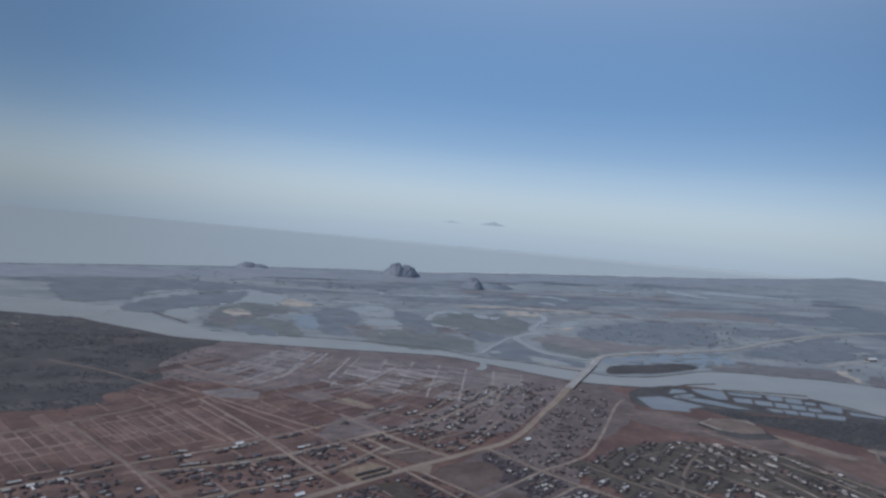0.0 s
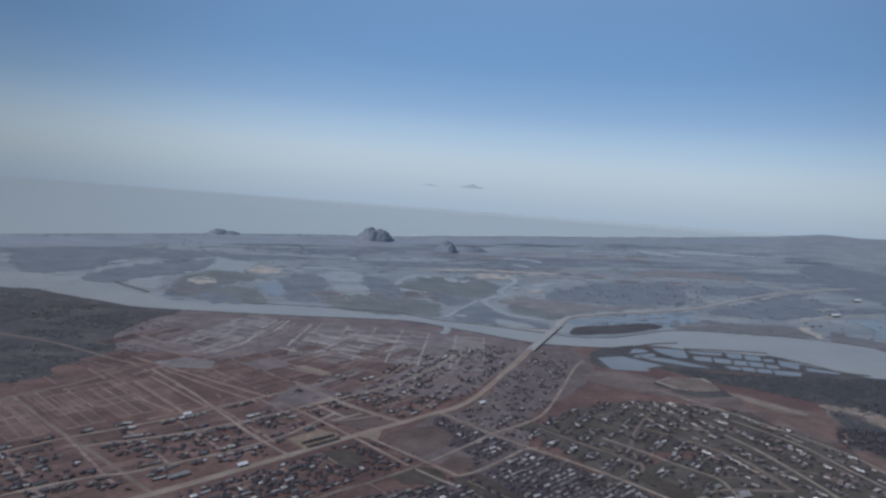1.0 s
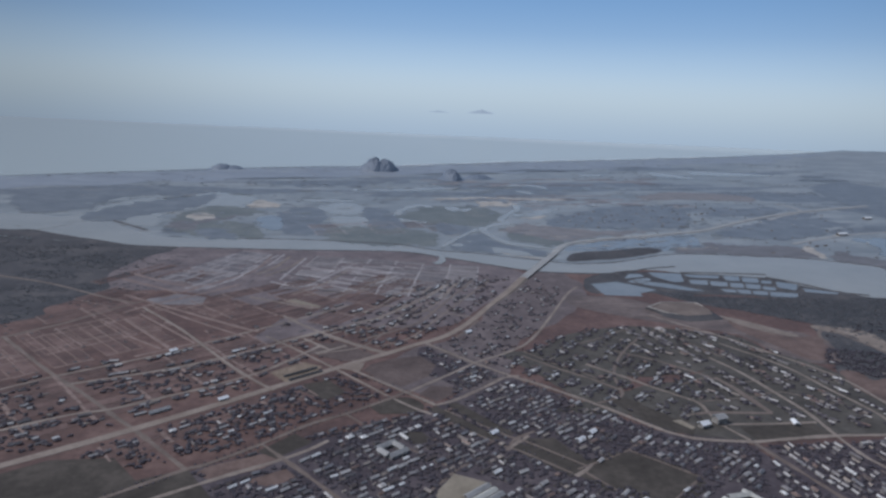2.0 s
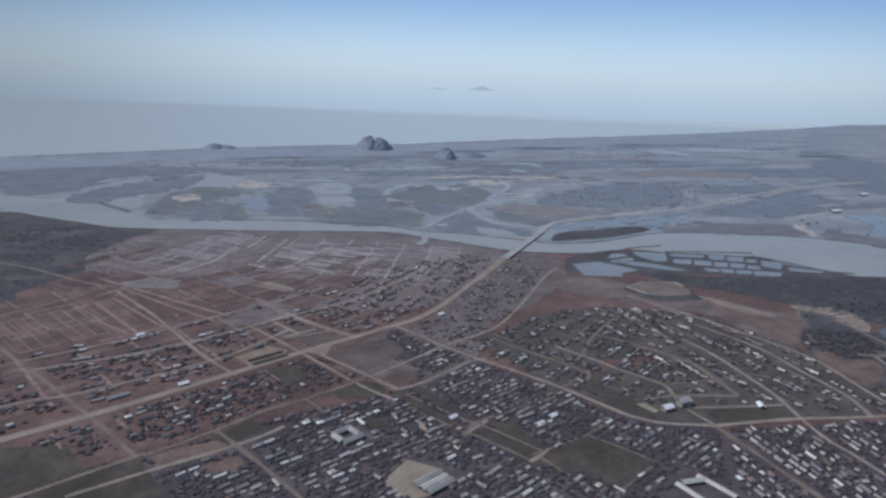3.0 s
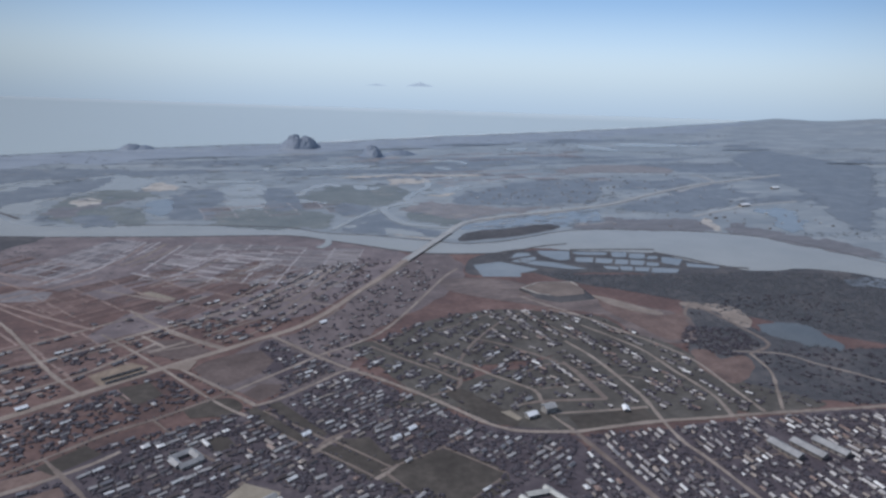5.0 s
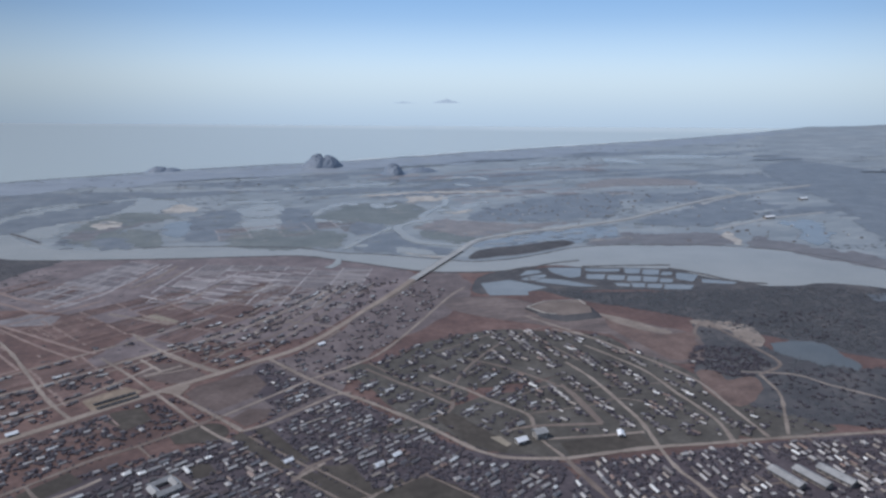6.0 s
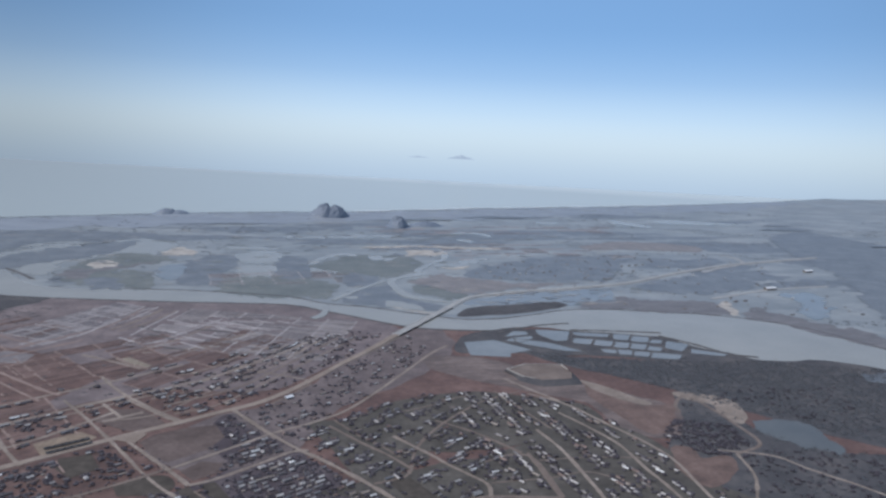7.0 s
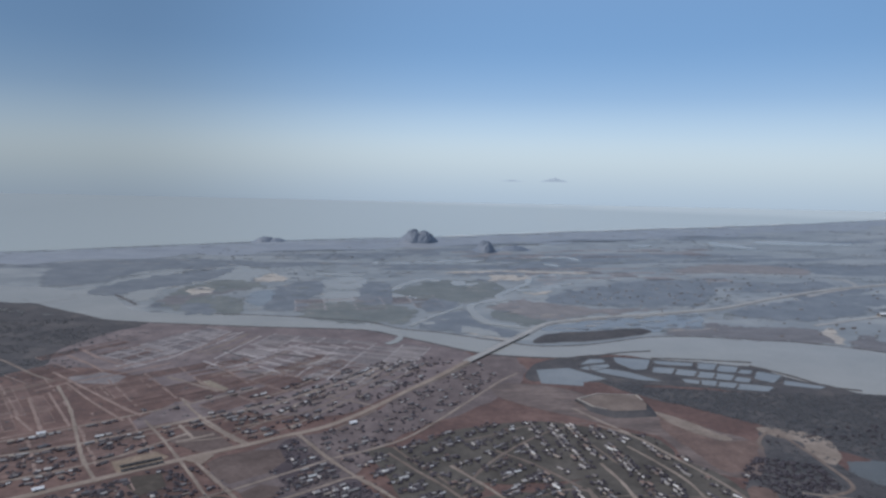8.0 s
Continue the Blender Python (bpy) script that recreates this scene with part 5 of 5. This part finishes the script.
def joined(items):
    """Many far houses as one mesh of walls and one of roofs."""
    wv, wf, rv, rf = [], [], [], []
    for x, y, turn, pick, size in items:
        m = pose(x, y, 0, 0, 0, turn) @ Matrix.Scale(size, 4)
        a, b, c, d = HOUSES[pick]
        i, j = len(wv), len(rv)
        wv += [tuple(m @ Vector(p)) for p in a]
        wf += [tuple(i + q for q in face) for face in b]
        rv += [tuple(m @ Vector(p)) for p in c]
        rf += [tuple(j + q for q in face) for face in d]
    return wv, wf, rv, rf


wv, wf, rv, rf = joined(PITCHED[300:])
far_houses = thing("far_houses", None, "many small gabled houses spread over the plain", "houses", kind="stuff")
part("walls", mesh_of("far_house_walls", wv, wf, WALLS), far_houses)
part("roofs", mesh_of("far_house_roofs", rv, rf, ROOFS), far_houses)


# ---- larger buildings ----
v, f = [], []
box(v, f, -0.7, 0.7, -0.06, -0.01, -0.65, 0.65)
WINDOW = mesh_of("window_opening", v, f, SCRUB)


def long_building(x, y, turn, length, width, wall, rise, roof, label, category, name="long_building"):
    root = thing(name, None, label, category, at=pose(x, y, 0, 0, 0, turn))
    a, b, c, d = gable(length, width, wall, rise, 0.9)
    part("wall", mesh_of(name + "_wall", a, b, WALL), root)
    part("roof", mesh_of(name + "_roof", c, d, roof), root)
    for k in range(int(length / 5)):
        part("window", WINDOW, root, "dark window opening", at=Matrix.Translation((-length / 2 + 2.5 + 5 * k, -width / 2, 1.6)))


for x, y, turn, length in ((357, 334, 2, 16), (348, 322, -72, 22), (368, 326, -68, 26)):
    long_building(x, y, turn, length, 3.2, 2.2, 0.8, PALE_ROOF, "long school wing with a pale metal roof", "school", "school_wing")
for k, (x, y) in enumerate(((191, 366), (194, 361), (197, 356))):
    long_building(x, y, 31, 20, 3.4, 2.4, 0.9, PALE_ROOF if k % 2 else GREY_ROOF, "long shed with a pale striped roof beside a sandy yard", "shed", "long_shed")
thing("yard", patch([(163, 368), (182, 391), (203, 376), (192, 350), (172, 346)], 0.2, TAN, "yard", ragged=0.6, smooth=False), "bare sandy yard among the houses", "yard", kind="structure")
for x, y, turn in ((549, 337, -80), (566, 333, -78), (584, 331, -76)):
    long_building(x, y, turn, 24, 7.5, 3.6, 1.6, GREY_ROOF, "large hall with a wide grey metal roof", "hall", "large_hall")
long_building(471, 419, 70, 7, 3.6, 2.2, 1.0, WHITE_ROOF, "white-roofed building beside the street", "building", "white_building")
long_building(265, 659, 33, 7, 3.4, 2.2, 1.0, WHITE_ROOF, "white-roofed building beside the main road", "building", "white_building")
long_building(1226, 1169, 10, 26, 8, 4, 2, WHITE_ROOF, "large white-roofed hall beyond the river", "hall", "large_hall")
long_building(1488, 1366, 10, 24, 8, 4, 2, WHITE_ROOF, "large white-roofed hall beyond the river", "hall", "large_hall")
for x, y, turn in ((-27, 640, 33), (300, 430, 31), (286, 420, 31), (225, 440, 31), (402, 452, 20)):
    long_building(x, y, turn, 6, 2.8, 1.9, 0.9, WHITE_ROOF if x != 402 else GREY_ROOF, "long low house with a bright metal roof", "house", "long_house")


for x, y in ((88, 574), (92, 566)):
    long_building(x, y, 30, 32, 1.6, 1.4, 0.5, DIKE, "long dark open-sided stall row on a cleared plot", "shed", "stall_row")
long_building(410, 431, 10, 9, 7, 5.2, 1.6, GREY_ROOF, "two-storey grey-roofed building beside the crossing", "building", "public_building")
long_building(393, 426, 15, 8, 5, 3.4, 1.4, WHITE_ROOF, "pale-roofed hall beside the crossing", "building", "public_building")
for dx, dy, turn in ((0, 7, 31), (0, -7, 31), (-7, 0, 121), (7, 0, 121)):
    c, s = math.cos(radians(31)), math.sin(radians(31))
    long_building(146 + c * dx - s * dy, 426 + s * dx + c * dy, turn, 15 if dy else 9, 4, 2.6, 1.2, GREY_ROOF, "low school wing round a courtyard", "school", "school_wing")
long_building(-19, 512, 31, 15, 2.8, 1.9, 0.9, GREY_ROOF, "long grey-roofed row house beside the main road", "house", "long_house")
long_building(26, 527, 31, 7, 3, 2.0, 0.9, WHITE_ROOF, "white-roofed house beside the main road", "house", "long_house")


# ---- trees ----
def crown_shape(seed, clumps, rx, rz, low, leaf):
    """Irregular leaf clumps over a few lobes, with gaps."""
    q = random.Random(seed)
    lobes = [(Vector((q.uniform(-0.45, 0.45) * rx, q.uniform(-0.45, 0.45) * rx, low + rz * q.uniform(0.5, 1.35))), q.uniform(0.5, 0.8)) for _ in range(5)]
    v, f = [], []
    for _ in range(clumps):
        mid, k = q.choice(lobes)
        way = Vector((q.gauss(0, 1), q.gauss(0, 1), q.gauss(0.35, 1))).normalized()
        p = mid + Vector((way.x * rx * k, way.y * rx * k, way.z * rz * k)) * q.uniform(0.7, 1.05)
        side = way.orthogonal().normalized()
        up = way.cross(side)
        i = len(v)
        for a in range(5):
            ang = a * math.tau / 5 + q.uniform(-0.4, 0.4)
            v.append(tuple(p + (side * math.cos(ang) + up * math.sin(ang)) * leaf * q.uniform(0.6, 1.3) + way * q.uniform(-0.4, 0.15) * leaf))
        v.append(tuple(p + way * leaf * 0.45))
        f += [(i + a, i + (a + 1) % 5, i + 5) for a in range(5)]
    return v, f


def trunk_shape(h, r0, seed):
    q = random.Random(seed)
    v, f = [], []

    def limb(a, b, ra, rb):
        way = (b - a).normalized()
        side = way.orthogonal().normalized()
        up = way.cross(side)
        i = len(v)
        for end, rad in ((a, ra), (b, rb)):
            v.extend(tuple(end + (side * math.cos(k * math.tau / 6) + up * math.sin(k * math.tau / 6)) * rad) for k in range(6))
        f.extend((i + k, i + (k + 1) % 6, i + 6 + (k + 1) % 6, i + 6 + k) for k in range(6))

    top = Vector((q.uniform(-0.3, 0.3), q.uniform(-0.3, 0.3), h * 0.55))
    limb(Vector((0, 0, -0.2)), top, r0, r0 * 0.6)
    for k in range(4):
        a = k * math.tau / 4 + q.uniform(-0.5, 0.5)
        limb(top, top + Vector((math.cos(a) * h * 0.25, math.sin(a) * h * 0.25, h * 0.3)), r0 * 0.5, r0 * 0.15)
    return v, f


TREES = []
for k in range(6):
    h = 5.5 + k * 0.7
    cv, cf = crown_shape(100 + k, 110, 2.6 + 0.25 * k, 1.9 + 0.2 * k, h * 0.42, 0.85)
    tv, tf = trunk_shape(h, 0.22, k)
    TREES.append((mesh_of("tree_crown", cv, cf, LEAF), mesh_of("tree_trunk", tv, tf, BARK)))
SMALL = [crown_shape(200 + k, 13, 2.9, 2.2, 1.4, 1.8) for k in range(8)]

STANDS = []
r = random.Random(23)


def scatter(outline, each, size, keep=None, level=1):
    xs, ys = [p[0] for p in outline], [p[1] for p in outline]
    area = sum(xs[k - 1] * ys[k] - xs[k] * ys[k - 1] for k in range(len(xs))) / 2
    made, tries = 0, 0
    wanted = abs(area) / each
    while made < wanted and tries < wanted * 4:
        tries += 1
        x, y = r.uniform(min(xs), max(xs)), r.uniform(min(ys), max(ys))
        made += 0.35
        if inside(x, y, outline) and free(x, y, level) and (keep is None or keep(x, y)):
            made += 0.65
            STANDS.append((x, y, size * r.uniform(0.65, 1.35)))


def clustered(size, least):
    return lambda x, y: noise.noise(Vector((x / size, y / size * 2.6, 1.3))) + 0.4 * noise.noise(Vector((x / size * 3, y / size * 6, 7.1))) > least


for k, d in enumerate(DISTRICTS):
    scatter(d[0], (11, 11, 30, 90, 130, 130, 110, 60, 700, 700, 200, 12, 60, 90, 2500, 2500, 900)[k], 0.5 if k < 2 else 0.6)
for x, y, yard in YARDS:  # shade trees and bushes round each house
    for _ in range(r.choice((2, 3, 3, 4, 5))):
        a, d = r.uniform(0, math.tau), r.uniform(2.6, 5.2)
        if free(x + d * math.cos(a), y + d * math.sin(a), 1):
            STANDS.append((x + d * math.cos(a), y + d * math.sin(a), yard * r.uniform(0.6, 1.35)))
for line in [line for width, material, line in STREETS if width in (3.8, 4.0, 4.6, 1.7) and line[0][1] < 700]:  # trees along the streets
    walked = curve_through(line, 5.0)
    for k in range(1, len(walked)):
        way = (walked[k] - walked[k - 1]).normalized()
        for side in (-3.0, 3.0):
            if r.random() < 0.7:
                STANDS.append((walked[k].x - way.y * side, walked[k].y + way.x * side, 0.3 * r.uniform(0.7, 1.3)))
near_count = len(STANDS)
scatter([(560, 800), (627, 766), (764, 742), (870, 735), (1014, 690), (1150, 520), (1000, 430), (829, 470), (724, 590), (692, 640), (644, 690), (590, 745)], 10, 0.7, clustered(60, -0.6))
scatter([(622, 515), (650, 500), (690, 560), (690, 620), (665, 600)], 22, 0.55)
scatter([(-600, 800), (-271, 900), (-231, 1030), (-161, 1095), (-95, 1074), (-125, 1030), (-148, 937), (-138, 862), (-178, 800), (-200, 740), (-600, 640)], 20, 0.8, clustered(90, -0.15))
scatter([(-180, 800), (-138, 862), (-148, 937), (-125, 1030), (-60, 1060), (-70, 930), (-90, 850), (-130, 790)], 60, 0.7, clustered(50, -0.1))
scatter([(518, 975), (564, 1028), (639, 1044), (710, 1062), (715, 1040), (661, 1005), (594, 982)], 16, 0.6)
scatter([(-286, 1366), (-279, 1466), (-268, 1515), (-219, 1600), (-140, 1655), (-105, 1600), (-132, 1486), (-187, 1415), (-237, 1364)], 30, 0.9)
scatter([(-900, 1280), (-560, 1255), (-400, 1225), (-200, 1120), (-260, 1000), (-420, 860), (-900, 700)], 60, 1.0, clustered(80, -0.1))
scatter([(-110, 560), (60, 660), (200, 760), (300, 900), (250, 1040), (60, 1060), (-100, 850), (-330, 590)], 330, 0.6)
scatter([(-420, 1400), (60, 1180), (300, 1100), (700, 1400), (900, 1900), (300, 1900), (-300, 1800)], 900, 1.0, clustered(150, 0.2))
scatter([(900, 1000), (1400, 800), (2600, 900), (3000, 2300), (1500, 2200), (900, 1700)], 260, 0.9, clustered(330, 0.2))
scatter([(-900, 1750), (300, 1850), (1400, 2100), (3000, 2600), (3000, 3500), (1600, 2900), (900, 2600), (200, 2350), (-300, 2130), (-900, 1850)], 1700, 1.7, clustered(380, 0.1))
scatter([(600, 400), (650, 392), (690, 376), (860, 362), (980, 400), (900, 450), (760, 482), (708, 540), (722, 600), (690, 640), (650, 590), (655, 500)], 22, 0.6, clustered(40, -0.2))
scatter([(1150, 500), (1400, 250), (2600, 300), (2600, 900), (1400, 800)], 170, 1.2, clustered(180, -0.1))
for k in range(2600):  # the belt along the beach
    x = r.uniform(-900, 3600)
    STANDS.append((x, coast_y(x) - r.uniform(22, 130) * r.uniform(0.4, 1.0), 1.2 * r.uniform(0.7, 1.3) * (1 + 0.5 * noise.noise(Vector((x / 90, 0, 5))))))
chosen = sorted(range(near_count), key=lambda k: math.hypot(STANDS[k][0] - 300, STANDS[k][1] - 260))[:280]
models = {}
for k in chosen:
    x, y, size = STANDS[k]
    kind_of = k % 6
    at = pose(x, y, 0, 0, 0, (k * 77) % 360) @ Matrix.Scale(size, 4)
    if kind_of not in models:
        models[kind_of] = thing("tree", None, "dark green broad-crowned tree among the houses", "tree", "trees of the town", at=at)
        part("crown", TREES[kind_of][0], models[kind_of])
        part("trunk", TREES[kind_of][1], models[kind_of])
    else:
        copy_thing(models[kind_of], at).matrix_basis = at
left = set(range(len(STANDS))) - set(chosen)


def far_trees(label, material, members):
    """Many small trees as one mesh."""
    allv, allf, count = [], [], 0
    for k in members:
        x, y, size = STANDS[k]
        sv, sf = SMALL[k % 8]
        z = land_height(x, y) if y > 1500 else 0.0
        flat = 0.16 if beyond_river(x, y) else 0.15 if k >= near_count else 0.42
        c, s = math.cos(k * 1.7) * size, math.sin(k * 1.7) * size
        pts = np.array(sv)
        allv.append(np.stack([x + c * pts[:, 0] - s * pts[:, 1], y + s * pts[:, 0] + c * pts[:, 1], z - 0.35 * size + pts[:, 2] * size * flat], 1))
        allf.append(np.array(sf) + count)
        count += len(sv)
    thing("far_trees", mesh_of("far_trees", np.concatenate(allv).tolist(), np.concatenate(allf).tolist(), material), label, "trees", kind="stuff")


def beyond_river(x, y):
    return y > (940 if x > 300 else 1150)


rest = [k for k in sorted(left) if not beyond_river(*STANDS[k][:2])]
far_trees("dull brown-green trees and bushes among the houses", SHADE_TREES, [k for k in rest if k < near_count])
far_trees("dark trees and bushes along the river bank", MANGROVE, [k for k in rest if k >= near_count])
far_trees("trees of the far marsh and coast in haze-grey tones", CANOPY, [k for k in sorted(left) if beyond_river(*STANDS[k][:2])])


# ---- hills ----
def hill(x, y, rx, ry, h, seed, label, humps):
    n, rings = 96, 44
    root = thing("rocky_hill", None, label, "hill", at=Matrix.Translation((x, y, 0)))

    def top(u, v):
        z = max(hh * max(0.0, 1 - ((u - hx) / wx) ** 2 - (v / 0.95) ** 2) ** 0.75 for hx, wx, hh in humps)
        skirt = 0.25 * max(0.0, 1 - u * u - v * v)
        return h * max(z, skirt) * (1 + 0.2 * noise.noise(Vector((u * 4.5, v * 4.5, seed))) + 0.13 * noise.noise(Vector((u * 11, v * 11, seed))) + 0.07 * noise.noise(Vector((u * 26, v * 26, seed))))

    v, f = [(0, 0, top(0, 0))], []
    for j in range(1, rings + 1):
        for k in range(n):
            a = k * math.tau / n
            u, w = math.cos(a) * j / rings, math.sin(a) * j / rings
            v.append((u * rx, w * ry, top(u, w) - (2.0 if j == rings else 0)))
    for k in range(n):
        f.append((0, 1 + k, 1 + (k + 1) % n))
    for j in range(rings - 1):
        for k in range(n):
            a, b = 1 + j * n + k, 1 + j * n + (k + 1) % n
            f.append((a, a + n, b + n, b))
    part("rock", mesh_of("hill_rock", v, f, ROCK), root)


hill(400, 2300, 72, 70, 42, 1, "grey double-humped rocky hill near the coast", ((-0.22, 0.52, 1.0), (0.28, 0.6, 0.9), (0.0, 1.0, 0.8)))
hill(600, 2080, 42, 60, 30, 2, "dark wooded knoll on the plain", ((0.0, 0.75, 1.0),))
hill(-98, 2270, 60, 40, 16, 3, "low wooded hump on the shore", ((-0.2, 0.6, 1.0), (0.4, 0.55, 0.7)))
hill(700, 2120, 60, 40, 12, 4, "low wooded rise on the plain", ((0.0, 0.8, 1.0),))

# ---- far island, a backdrop in the haze ----
isle = bpy.data.materials.new("far_island_haze")
isle.use_nodes = True
iso = isle.node_tree.nodes["Principled BSDF"]
iso.inputs["Base Color"].default_value = (0.02, 0.03, 0.04, 1)
# an even glow stands in for haze-scattered light on the island
iso.inputs["Emission Color"].default_value = (0.28, 0.34, 0.41, 1)
iso.inputs["Emission Strength"].default_value = 1.0
for x, y, z, half, high in ((1440, 4620, 172, 110, 30), (1150, 4690, 168, 90, 12)):
    v, f = [], []
    n = 24
    for k in range(n + 1):
        u = k / n * 2 - 1
        top = high * max(0.0, 1 - abs(u) ** 0.8) * (1 + 0.35 * noise.noise(Vector((u * 4, z, 0))))
        v += [(u * half, -20, 0), (u * half * 0.96, 0, top), (u * half, 20, 0)]
        if k:
            i = 3 * k - 3
            f += [(i, i + 3, i + 4, i + 1), (i + 1, i + 4, i + 5, i + 2), (i, i + 2, i + 5, i + 3)]
    thing("backdrop_island", mesh_of("backdrop_island", v, f, isle), "faint blue-grey island peak far out in haze", "island", kind="structure", at=Matrix.Translation((x, y, z)))
